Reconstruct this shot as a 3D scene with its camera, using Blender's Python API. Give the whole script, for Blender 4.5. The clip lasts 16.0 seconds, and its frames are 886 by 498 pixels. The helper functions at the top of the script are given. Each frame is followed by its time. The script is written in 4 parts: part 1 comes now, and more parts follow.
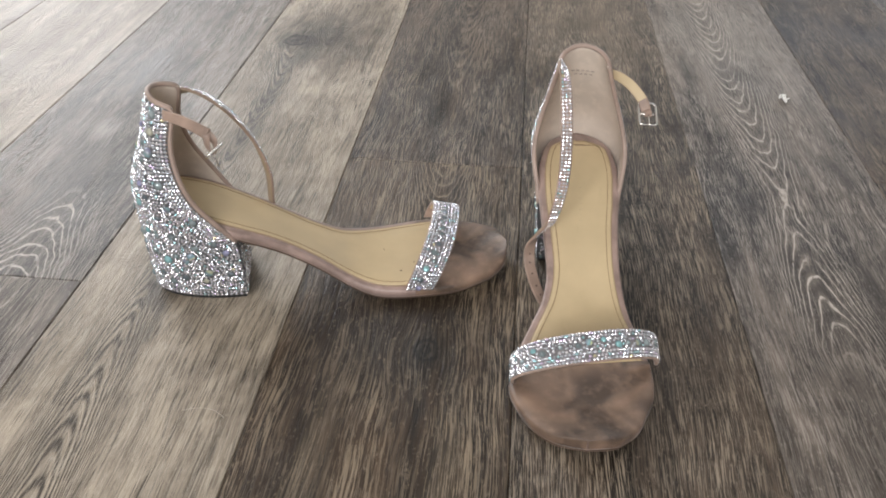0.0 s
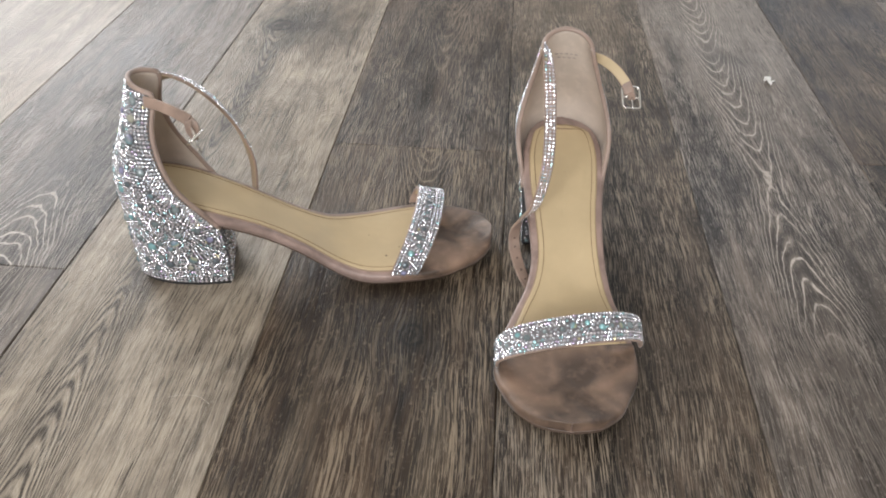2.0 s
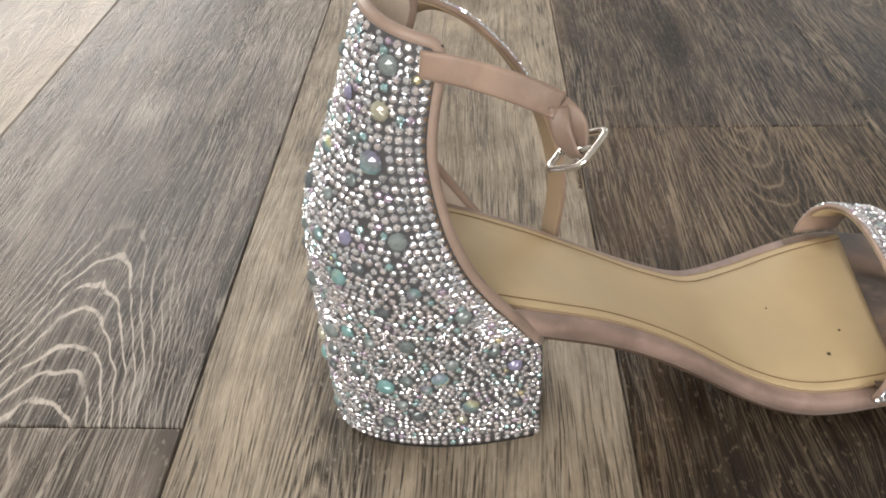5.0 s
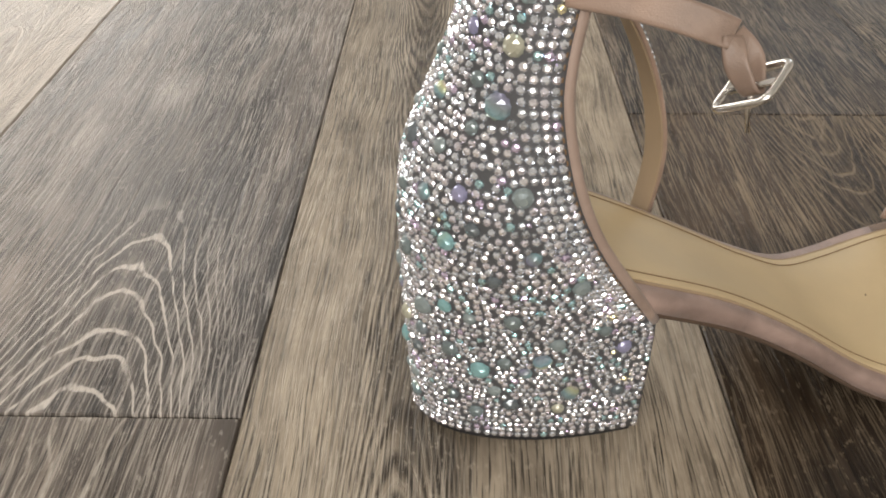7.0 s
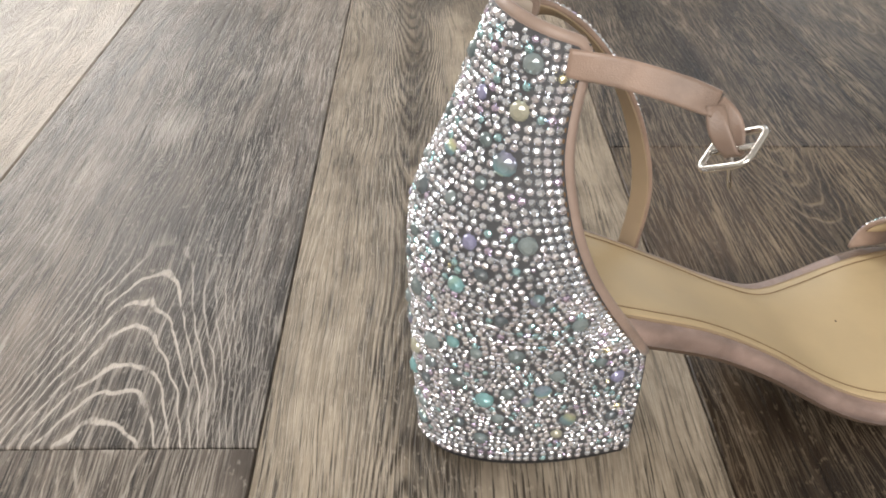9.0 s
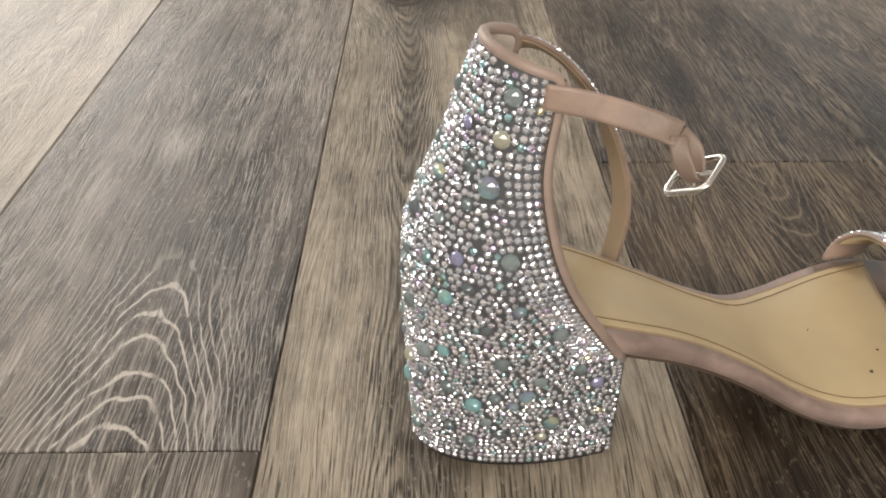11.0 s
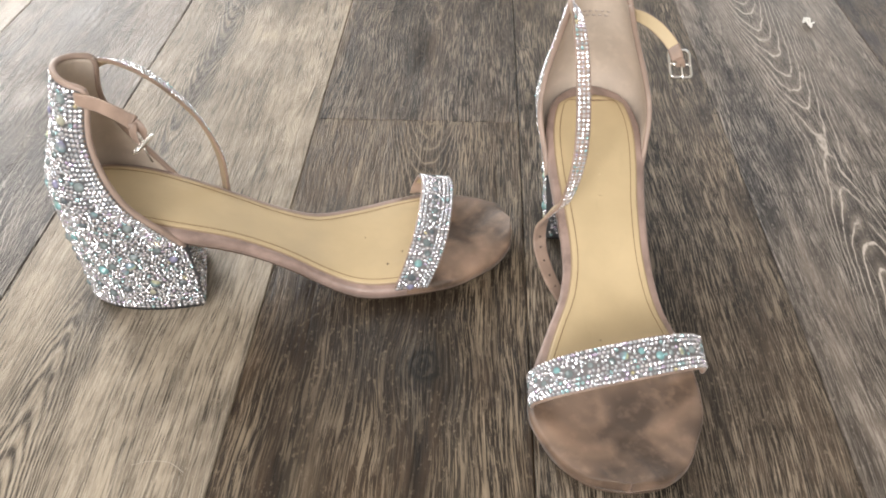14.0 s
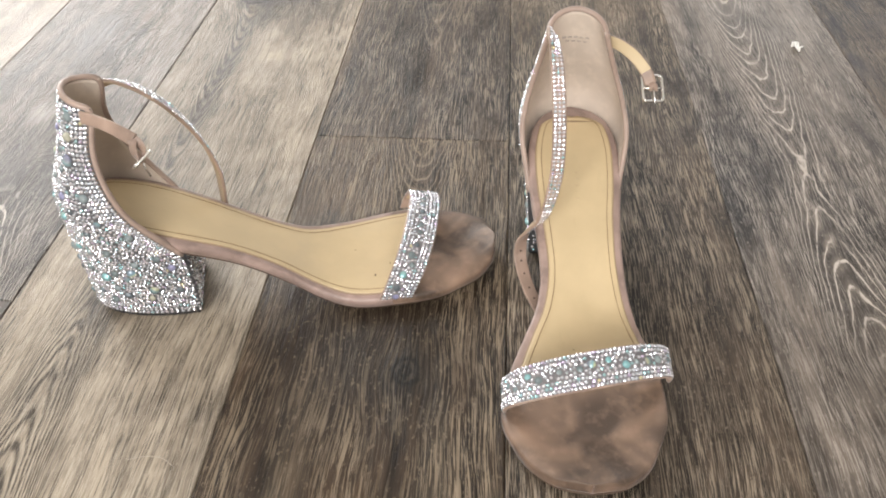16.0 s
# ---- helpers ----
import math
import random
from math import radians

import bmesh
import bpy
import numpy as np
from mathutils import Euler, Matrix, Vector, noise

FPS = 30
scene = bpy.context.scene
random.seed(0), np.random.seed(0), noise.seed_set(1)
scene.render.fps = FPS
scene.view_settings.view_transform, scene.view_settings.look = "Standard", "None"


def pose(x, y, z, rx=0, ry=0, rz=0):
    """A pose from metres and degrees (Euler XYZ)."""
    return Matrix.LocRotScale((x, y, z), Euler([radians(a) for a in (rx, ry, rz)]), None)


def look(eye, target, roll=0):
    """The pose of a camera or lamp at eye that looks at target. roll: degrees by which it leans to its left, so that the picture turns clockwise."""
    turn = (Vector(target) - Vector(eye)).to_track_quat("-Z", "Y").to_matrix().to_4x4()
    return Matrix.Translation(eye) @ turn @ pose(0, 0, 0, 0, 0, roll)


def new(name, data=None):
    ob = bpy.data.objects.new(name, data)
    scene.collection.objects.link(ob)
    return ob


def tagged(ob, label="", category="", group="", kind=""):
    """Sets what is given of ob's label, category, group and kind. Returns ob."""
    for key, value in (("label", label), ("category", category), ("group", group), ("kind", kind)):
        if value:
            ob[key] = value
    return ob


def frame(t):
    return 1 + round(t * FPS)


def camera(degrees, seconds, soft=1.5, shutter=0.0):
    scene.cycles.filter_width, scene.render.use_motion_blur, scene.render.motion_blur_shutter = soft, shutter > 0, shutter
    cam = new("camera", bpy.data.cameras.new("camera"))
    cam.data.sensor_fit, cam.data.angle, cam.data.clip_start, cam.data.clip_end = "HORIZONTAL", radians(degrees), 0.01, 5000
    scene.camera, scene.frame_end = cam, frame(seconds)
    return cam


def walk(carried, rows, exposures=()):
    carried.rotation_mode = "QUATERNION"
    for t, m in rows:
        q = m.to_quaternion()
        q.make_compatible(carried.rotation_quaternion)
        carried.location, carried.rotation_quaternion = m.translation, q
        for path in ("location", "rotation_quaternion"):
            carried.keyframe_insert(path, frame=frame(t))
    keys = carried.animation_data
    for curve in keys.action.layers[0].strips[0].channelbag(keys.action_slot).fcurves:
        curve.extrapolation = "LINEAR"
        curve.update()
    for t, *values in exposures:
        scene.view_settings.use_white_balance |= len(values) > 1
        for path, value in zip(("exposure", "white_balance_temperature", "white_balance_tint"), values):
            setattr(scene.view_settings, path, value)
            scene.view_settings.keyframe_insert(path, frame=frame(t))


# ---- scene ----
cam = camera(56.0, 16.0, 1.9)
PATH = [
    (0, (0.0320, 0.0030, 0.3660), (-0.1039, 1.6312, -0.7874), 1.40),
    (0.5, (0.0320, 0.0030, 0.3650), (-0.0960, 1.6254, -0.7976), 1.60),
    (1, (0.0320, 0.0060, 0.3630), (-0.0840, 1.6239, -0.8070), 1.70),
    (1.5, (0.0350, 0.0040, 0.3650), (-0.0760, 1.6150, -0.8150), 1.60),
    (2, (0.0360, 0.0030, 0.3660), (-0.0750, 1.6127, -0.8158), 1.40),
    (2.5, (0.0340, 0.0040, 0.3640), (-0.0820, 1.6024, -0.8325), 1.30),
    (3, (0.0320, 0.0150, 0.3630), (-0.0880, 1.5960, -0.8560), 0.90),
    (3.5, (-0.0340, 0.0800, 0.3600), (-0.1660, 1.6187, -0.9108), 0.30),
    (4, (-0.0970, 0.1710, 0.2930), (-0.2251, 1.6676, -1.0275), -0.30),
    (4.5, (-0.1380, 0.2320, 0.2580), (-0.2490, 1.7648, -1.0219), -1.70),
    (5, (-0.1620, 0.2620, 0.2260), (-0.2350, 1.8293, -1.0142), -1.70),
    (5.2, (-0.1640, 0.2670, 0.2170), (-0.2350, 1.8423, -1.0132), -1.60),
    (7.3, (-0.1983, 0.2738, 0.1934), (-0.2022, 1.8674, -1.0151), 0.68),
    (7.5, (-0.1924, 0.2753, 0.1847), (-0.1751, 1.8433, -1.0567), 1.04),
    (8, (-0.2032, 0.2757, 0.1833), (-0.1522, 1.8172, -1.0898), 1.69),
    (8.5, (-0.2030, 0.2690, 0.2000), (-0.1473, 1.8427, -1.0330), 1.51),
    (9, (-0.2058, 0.2614, 0.2177), (-0.1697, 1.8765, -0.9613), 0.60),
    (9.2, (-0.2077, 0.2574, 0.2250), (-0.1773, 1.8837, -0.9386), 0.59),
    (11.3, (-0.2006, 0.2482, 0.2329), (-0.1646, 1.8729, -0.9329), 0.47),
    (11.5, (-0.1975, 0.2501, 0.2372), (-0.1733, 1.8625, -0.9458), 0.35),
    (12, (-0.1983, 0.2415, 0.2426), (-0.1783, 1.8276, -0.9756), 0.71),
    (12.5, (-0.1550, 0.2060, 0.2750), (-0.1500, 1.7850, -0.9520), 1.40),
    (13, (-0.0790, 0.1700, 0.3030), (-0.0710, 1.7091, -0.9741), 1.30),
    (13.5, (-0.0100, 0.1220, 0.3250), (-0.0510, 1.6540, -0.9600), 0.40),
    (14, (0.0130, 0.1050, 0.3410), (-0.0560, 1.6208, -0.9619), -0.10),
    (14.5, (0.0350, 0.1050, 0.3380), (-0.0790, 1.6040, -0.9810), -0.90),
    (15, (0.0380, 0.0960, 0.3490), (-0.0640, 1.6113, -0.9523), -0.40),
    (15.5, (0.0370, 0.0950, 0.3490), (-0.0730, 1.6192, -0.9412), -0.50),
    (16, (0.0340, 0.0860, 0.3560), (-0.0780, 1.6229, -0.9189), -0.40),
]
walk(cam, [(t, look(eye, target, roll)) for t, eye, target, roll in PATH],
     [(0, -0.17, 6200, 10), (3.0, -0.16, 6200, 10), (4.0, -0.27, 6250, 10), (5.2, -0.2, 6750, 10), (7.3, -0.32, 6800, 10), (8.2, -0.16, 6600, 10), (9.2, -0.12, 6600, 10), (11.3, -0.32, 6850, 10), (12.2, -0.19, 6850, 10),
      (13.2, 0.08, 6650, 10), (14, 0.24, 6500, 10), (16, 0.28, 6450, 10)])

# ---- light ----
def area_lamp(name, m, w, h, watts, colour):
    d = bpy.data.lights.new(name, "AREA")
    d.shape, d.size, d.size_y, d.energy, d.color = "RECTANGLE", w, h, watts, colour
    ob = new(name, d)
    ob.matrix_world = m
    return ob


world = bpy.data.worlds.new("world")
scene.world = world
world.use_nodes = True
sky = world.node_tree.nodes.new("ShaderNodeTexSky")
sky.sky_type, sky.sun_disc, sky.sun_elevation, sky.sun_rotation = "NISHITA", False, radians(35), radians(200)
world.node_tree.links.new(sky.outputs[0], world.node_tree.nodes["Background"].inputs[0])
world.node_tree.nodes["Background"].inputs[1].default_value = 0.1
# daylight at the two north windows, and an added fill lamp to the south
area_lamp("opening_light", look((-2.1, 2.95, 1.3), (-0.7, 0.6, 0.0)), 2.1, 1.9, 100, (1.0, 0.972, 0.935))
area_lamp("opening_light", look((1.35, 2.95, 1.3), (0.6, 0.6, 0.0)), 1.2, 1.9, 10, (1.0, 0.972, 0.935))
area_lamp("opening_light", look((-0.4, -2.15, 1.55), (-0.1, 0.4, 0.0)), 2.2, 1.2, 90, (1.0, 0.965, 0.92))


# ---- materials ----
class Nodes:
    """A material's node tree, with short calls for the usual nodes."""

    def __init__(self, name):
        self.mat = bpy.data.materials.new(name)
        self.mat.use_nodes = True
        self.t = self.mat.node_tree
        self.b = self.t.nodes["Principled BSDF"]

    def put(self, sock, v):
        if isinstance(v, bpy.types.NodeSocket):
            self.t.links.new(v, sock)
        else:
            sock.default_value = v

    def math(self, op, a, b=0.0, c=0.0):
        n = self.t.nodes.new("ShaderNodeMath")
        n.operation = op
        for i, v in enumerate((a, b, c)):
            self.put(n.inputs[i], v)
        return n.outputs[0]

    def coords(self):
        return self.t.nodes.new("ShaderNodeTexCoord").outputs["Object"]

    def split(self, v):
        n = self.t.nodes.new("ShaderNodeSeparateXYZ")
        self.put(n.inputs[0], v)
        return n.outputs

    def xyz(self, x, y, z):
        n = self.t.nodes.new("ShaderNodeCombineXYZ")
        for i, v in enumerate((x, y, z)):
            self.put(n.inputs[i], v)
        return n.outputs[0]

    def scaled(self, v, k):
        n = self.t.nodes.new("ShaderNodeMapping")
        self.put(n.inputs[0], v)
        n.inputs["Scale"].default_value = k
        return n.outputs[0]

    def noise(self, v, scale, detail=3.0, rough=0.55, distort=0.0):
        n = self.t.nodes.new("ShaderNodeTexNoise")
        self.put(n.inputs["Vector"], v)
        n.inputs["Scale"].default_value, n.inputs["Detail"].default_value = scale, detail
        n.inputs["Roughness"].default_value, n.inputs["Distortion"].default_value = rough, distort
        return n.outputs[0]

    def span(self, v, a, b, lo=0.0, hi=1.0):
        n = self.t.nodes.new("ShaderNodeMapRange")
        self.put(n.inputs[0], v)
        for i, k in enumerate((a, b, lo, hi)):
            self.put(n.inputs[i + 1], k)
        return n.outputs[0]

    def mix(self, f, a, b, how="MIX"):
        n = self.t.nodes.new("ShaderNodeMix")
        n.data_type, n.blend_type = "RGBA", how
        self.put(n.inputs[0], f)
        self.put(n.inputs[6], (*a, 1) if isinstance(a, tuple) else a)
        self.put(n.inputs[7], (*b, 1) if isinstance(b, tuple) else b)
        return n.outputs[2]

    def ramp(self, v, stops, step=False):
        n = self.t.nodes.new("ShaderNodeValToRGB")
        self.put(n.inputs[0], v)
        r = n.color_ramp
        r.interpolation = "CONSTANT" if step else "LINEAR"
        while len(r.elements) < len(stops):
            r.elements.new(0.5)
        for e, (p, c) in zip(r.elements, stops):
            e.position, e.color = p, (*c, 1)
        return n.outputs[0]

    def bump(self, h, strength, distance):
        n = self.t.nodes.new("ShaderNodeBump")
        self.put(n.inputs["Height"], h)
        n.inputs["Strength"].default_value, n.inputs["Distance"].default_value = strength, distance
        self.t.links.new(n.outputs[0], self.b.inputs["Normal"])

    def info(self):
        return self.t.nodes.new("ShaderNodeObjectInfo").outputs["Random"]

    def island(self):
        return self.t.nodes.new("ShaderNodeNewGeometry").outputs["Random Per Island"]

    def set(self, **kw):
        for k, v in kw.items():
            self.put(self.b.inputs[k.replace("_", " ")], (*v, 1) if isinstance(v, tuple) else v)
        return self.mat


def plank_material(name, dark, light, lime, axis=(0.0, 0.0), bend=0.0, steep=1.0, arch=0.010, pitch=0.015, reach=0.5, ring_lime=0.85, ring_dark=0.5,
                   lime_amount=0.75, streak_amount=0.75, knots=(), clouds=(), rough=0.40, pore_at=0.54, soft=0.004, tone_at=(0.41, 0.62), one_side=0, ring_at=0.80, low_reach=0.0):
    """Limed oak print. Growth rings are nested arches that open away from a saddle on the plank's long axis; pale pores and dark
    streaks run along the grain and bend round the knots. axis, knots and clouds are places on the plank, from its middle."""
    n = Nodes(name)
    x, y, _ = n.split(n.coords())
    seed = n.math("MULTIPLY", n.info(), 37.0)

    def cloud(kx, ky, shift, detail=3.0, rough_=0.6, across=x):
        return n.noise(n.xyz(n.math("MULTIPLY", across, kx), n.math("MULTIPLY", y, ky), n.math("ADD", seed, shift)), 1.0, detail, rough_)

    def spot_at(px, py, rx, ry):
        """1 in the middle of an oval, 0 at its rim."""
        u = n.math("MULTIPLY", n.math("SUBTRACT", x, px), 1.0 / rx)
        v = n.math("MULTIPLY", n.math("SUBTRACT", y, py), 1.0 / ry)
        return n.math("SQRT", n.math("ADD", n.math("MULTIPLY", u, u), n.math("MULTIPLY", v, v)))

    # the grain sways slowly and is pushed aside by each knot
    sway = n.math("MULTIPLY_ADD", cloud(10.0, 4.5, 0.0, 2.0), 0.020, -0.010)
    gx = n.math("ADD", x, sway)
    knot_dark = None
    for px, py, r in knots:
        d = spot_at(px, py, 1.0, 1.0)
        side = n.math("SUBTRACT", x, px)
        push = n.math("MULTIPLY", side, n.math("MULTIPLY", n.span(spot_at(px, py, r * 2.6, r * 3.6), 1.0, 0.0), -0.55))
        gx = n.math("ADD", gx, push)
        dj = n.math("ADD", spot_at(px, py, r, r * 1.25), n.math("MULTIPLY_ADD", cloud(90.0, 60.0, 51.0), 0.9, -0.45))
        k = n.math("MULTIPLY", n.span(dj, 1.5, 0.6), n.math("MULTIPLY_ADD", n.math("SINE", n.math("MULTIPLY", dj, 13.0)), 0.22, 0.78))
        knot_dark = k if knot_dark is None else n.math("MAXIMUM", knot_dark, k)

    # rings
    yy = n.math("MULTIPLY", n.math("SUBTRACT", y, axis[1]), steep)
    along = n.math("SQRT", n.math("MULTIPLY_ADD", yy, yy, soft))
    off = n.math("SUBTRACT", gx, n.math("MULTIPLY_ADD", n.math("SUBTRACT", y, axis[1]), bend, axis[0]))
    f = n.math("SUBTRACT", along, n.math("DIVIDE", n.math("MULTIPLY", off, off), arch))
    f = n.math("ADD", f, n.math("MULTIPLY_ADD", cloud(34.0, 22.0, 41.0, 2.0), 0.034, -0.017))
    fj = n.math("ADD", f, n.math("MULTIPLY_ADD", cloud(170.0, 60.0, 1.0, 3.0), pitch * 0.42, -pitch * 0.21))
    ring = n.math("SINE", n.math("MULTIPLY", fj, 2 * math.pi / pitch))
    inside = n.math("MULTIPLY", n.span(f, math.sqrt(soft) - 0.16, math.sqrt(soft) + 0.02), n.span(n.math("ABSOLUTE", n.math("SUBTRACT", y, axis[1])), reach, reach * 0.72))
    if low_reach:
        inside = n.math("MULTIPLY", inside, n.span(n.math("SUBTRACT", y, axis[1]), -low_reach, -low_reach * 0.7))
    if one_side:
        inside = n.math("MULTIPLY", inside, n.span(n.math("MULTIPLY", yy, float(one_side)), -0.01, 0.03))
    patch = n.span(cloud(20.0, 9.0, 5.0), 0.30, 0.46)
    lines = n.math("MULTIPLY", n.math("MULTIPLY", n.span(ring, ring_at, ring_at + 0.19), inside), patch)
    lines = n.math("MULTIPLY", lines, n.span(cloud(300.0, 90.0, 2.0), 0.30, 0.50))
    shade = n.math("MULTIPLY", n.math("MULTIPLY", n.span(ring, 0.45, -0.9), inside), ring_dark)

    # tone, pores and streaks
    tone = n.span(n.math("MULTIPLY_ADD", cloud(22.0, 3.0, 9.0, 4.0, 0.6, gx), 0.62, n.math("MULTIPLY", cloud(95.0, 4.0, 12.0, 3.0, 0.6, gx), 0.40)), tone_at[0], tone_at[1])
    gate = n.span(cloud(48.0, 11.0, 15.0), 0.30, 0.58)
    pore_a = n.span(cloud(1900.0, 52.0, 3.0, 2.0, 0.55, gx), pore_at, pore_at + 0.07)
    pore_b = n.span(cloud(1150.0, 30.0, 7.0, 2.0, 0.55, gx), pore_at + 0.015, pore_at + 0.08)
    pores = n.math("MULTIPLY", n.math("MAXIMUM", n.math("MULTIPLY", pore_a, 0.85), pore_b), gate)
    streak_a = n.span(cloud(1300.0, 34.0, 21.0, 2.0, 0.55, gx), 0.53, 0.62)
    streak_b = n.span(cloud(420.0, 11.0, 27.0, 3.0, 0.6, gx), 0.55, 0.66)
    streak = n.math("MAXIMUM", n.math("MULTIPLY", streak_a, n.span(cloud(36.0, 7.0, 25.0), 0.32, 0.56)), n.math("MULTIPLY", streak_b, 0.7))
    speck = n.span(cloud(620.0, 260.0, 31.0, 2.0), 0.60, 0.70)
    mottle = n.span(cloud(55.0, 26.0, 71.0, 4.0, 0.65), 0.36, 0.64)
    tone = n.math("MULTIPLY", tone, n.math("MULTIPLY_ADD", mottle, 0.6, 0.55))
    deep = tuple(c * 0.30 for c in dark)
    col = n.mix(tone, dark, light)
    col = n.mix(shade, col, dark)
    for px, py, rx, ry, amount in clouds:
        m = n.math("ADD", spot_at(px, py, rx, ry), n.math("MULTIPLY_ADD", cloud(30.0, 14.0, 61.0), 1.2, -0.6))
        m = n.math("MULTIPLY", n.span(m, 1.1, 0.2), abs(amount))
        col = n.mix(m, col, dark if amount > 0 else lime)
        if amount > 0:
            pores = n.math("MULTIPLY", pores, n.math("MULTIPLY_ADD", m, -0.8, 1.0))
    col = n.mix(n.math("MULTIPLY", streak, streak_amount), col, deep)
    col = n.mix(n.math("MULTIPLY", pores, lime_amount), col, lime)
    col = n.mix(n.math("MULTIPLY", speck, 0.30), col, lime)
    col = n.mix(n.math("MULTIPLY", lines, ring_lime), col, lime)
    if knot_dark is not None:
        col = n.mix(n.math("MULTIPLY", knot_dark, 0.95), col, deep)
    relief = n.math("ADD", n.math("MULTIPLY", pores, -0.5), n.math("MULTIPLY", streak, -0.8))
    n.bump(n.math("ADD", relief, n.math("MULTIPLY", lines, -0.6)), 0.5, 0.0007)
    smudge = n.noise(n.coords(), 5.0, 3.0)
    r = n.math("ADD", n.span(smudge, 0.3, 0.7, rough - 0.06, rough + 0.08), n.math("MULTIPLY", pores, 0.12))
    return n.set(Base_Color=col, Roughness=r, Specular_IOR_Level=0.25)


# the floor's grid: strips along y, planks end to end in each
PITCH, LONG, SEAM = 0.1545, 1.22, 0.0462


def on_plank(strip, joint, after, x, y):
    """A place on the floor, taken from the middle of the plank before or after the strip's joint."""
    return x - (SEAM + (strip + 0.5) * PITCH), y - (joint + (LONG / 2 if after else -LONG / 2))


DARK, BROWN, GREY = ((0.0080, 0.0054, 0.0037), (0.115, 0.085, 0.062), (0.38, 0.31, 0.24)), ((0.0135, 0.0088, 0.0055), (0.080, 0.053, 0.033), (0.34, 0.27, 0.19)), ((0.028, 0.0225, 0.0185), (0.195, 0.160, 0.131), (0.50, 0.445, 0.385))
BEIGE, PALE = ((0.120, 0.096, 0.070), (0.385, 0.322, 0.248), (0.52, 0.45, 0.36)), ((0.26, 0.220, 0.180), (0.52, 0.46, 0.395), (0.60, 0.545, 0.48))
wood_dark = plank_material("oak_dark", *DARK, (0.01, 0.2), 0.0, 1.0, 0.004, 0.03, 0.4, 0.5, lime_amount=0.6)
wood_brown = plank_material("oak_brown", *BROWN, (0.02, -0.2), 0.0, 1.0, 0.004, 0.03, 0.4, 0.5, lime_amount=0.6)
wood_grey = plank_material("oak_grey", *GREY, (0.0, 0.1), 0.02, 1.0, 0.006, 0.025, 0.6, lime_amount=0.6)
wood_light = plank_material("oak_light", *BEIGE, (-0.02, 0.1), 0.0, 1.0, 0.004, 0.022, 0.4, 0.3, 0.6, 0.5, 0.7)
wood_pale = plank_material("oak_pale", *PALE, (0.03, 0.3), 0.0, 1.0, 0.004, 0.03, 0.5, 0.3, 0.4, 0.5, 0.45)
# planks round the sandals, each with its own figure
A, B = (-3, 0.448, True), (-2, 1.35, False)
C, D = (-1, 0.652, False), (-1, 0.652, True)
plank_arches = plank_material("oak_arches", (0.032, 0.0265, 0.0225), (0.27, 0.228, 0.194), (0.56, 0.51, 0.46), on_plank(*A, -0.318, 0.565), 0.0, 1.0, 0.0135, 0.0150, 0.26, 1.0, 0.6, 0.55, 0.75,
                              clouds=((*on_plank(*A, -0.335, 0.60), 0.035, 0.12, 0.8), (*on_plank(*A, -0.345, 0.675), 0.014, 0.03, -0.5), (*on_plank(*A, -0.35, 0.83), 0.03, 0.10, 0.6)), soft=0.0006, one_side=-1, ring_at=0.76)
plank_arches_near = plank_material("oak_arches_near", (0.035, 0.028, 0.023), (0.215, 0.178, 0.148), (0.50, 0.45, 0.39), (0.03, 0.55), 0.0, 1.0, 0.006, 0.02, 0.3, 0.8, 0.5, 0.6, 0.9)
plank_ladder = plank_material("oak_ladder", (0.050, 0.039, 0.028), (0.42, 0.353, 0.272), (0.54, 0.47, 0.38), on_plank(*B, -0.213, 0.56), -0.02, 1.0, 0.0022, 0.021, 0.42, 0.12, 1.0, 0.6, 0.85, ((*on_plank(*B, -0.222, 0.92), 0.020),),
                              ((*on_plank(*B, -0.207, 0.50), 0.018, 0.10, 0.85), (*on_plank(*B, -0.214, 0.72), 0.013, 0.18, 0.8), (*on_plank(*B, -0.19, 0.93), 0.06, 0.11, 0.95), (*on_plank(*B, -0.15, 0.98), 0.03, 0.20, 0.5)), pore_at=0.545, tone_at=(0.29, 0.54))
# its one dark cloud is the shade under the sandal's arch, painted in
plank_knot = plank_material("oak_knot", *BROWN, on_plank(*C, -0.020, 0.50), 0.0, 1.0, 0.0075, 0.016, 0.19, 0.5, 0.8, 0.74, 0.6, ((*on_plank(*C, -0.012, 0.405), 0.013),),
                            ((*on_plank(*C, -0.05, 0.44), 0.07, 0.10, 0.9), (*on_plank(*C, 0.01, 0.29), 0.012, 0.10, -0.16), (*on_plank(*C, -0.065, 0.31), 0.012, 0.10, -0.16)), pore_at=0.525, one_side=1)
plank_umber = plank_material("oak_umber", *DARK, on_plank(*D, -0.030, 0.80), 0.0, 1.0, 0.0045, 0.030, 0.5, 0.30, 0.7, 0.62, 0.8, clouds=((*on_plank(*D, -0.04, 0.80), 0.016, 0.20, 0.8),), pore_at=0.535, one_side=1)
plank_straight = plank_material("oak_straight", (0.0100, 0.0070, 0.0048), (0.110, 0.081, 0.058), (0.42, 0.345, 0.26), (-0.02, 0.1), 0.0, 1.0, 0.0030, 0.028, 0.3, 0.3, 0.5, 0.8, 0.85,
                                clouds=((*on_plank(0, 1.25, False, 0.085, 0.70), 0.03, 0.20, 0.7), (*on_plank(0, 1.25, False, 0.155, 0.50), 0.06, 0.30, 0.45), (*on_plank(0, 1.25, False, 0.12, 1.05), 0.10, 0.30, -0.22)), pore_at=0.53)
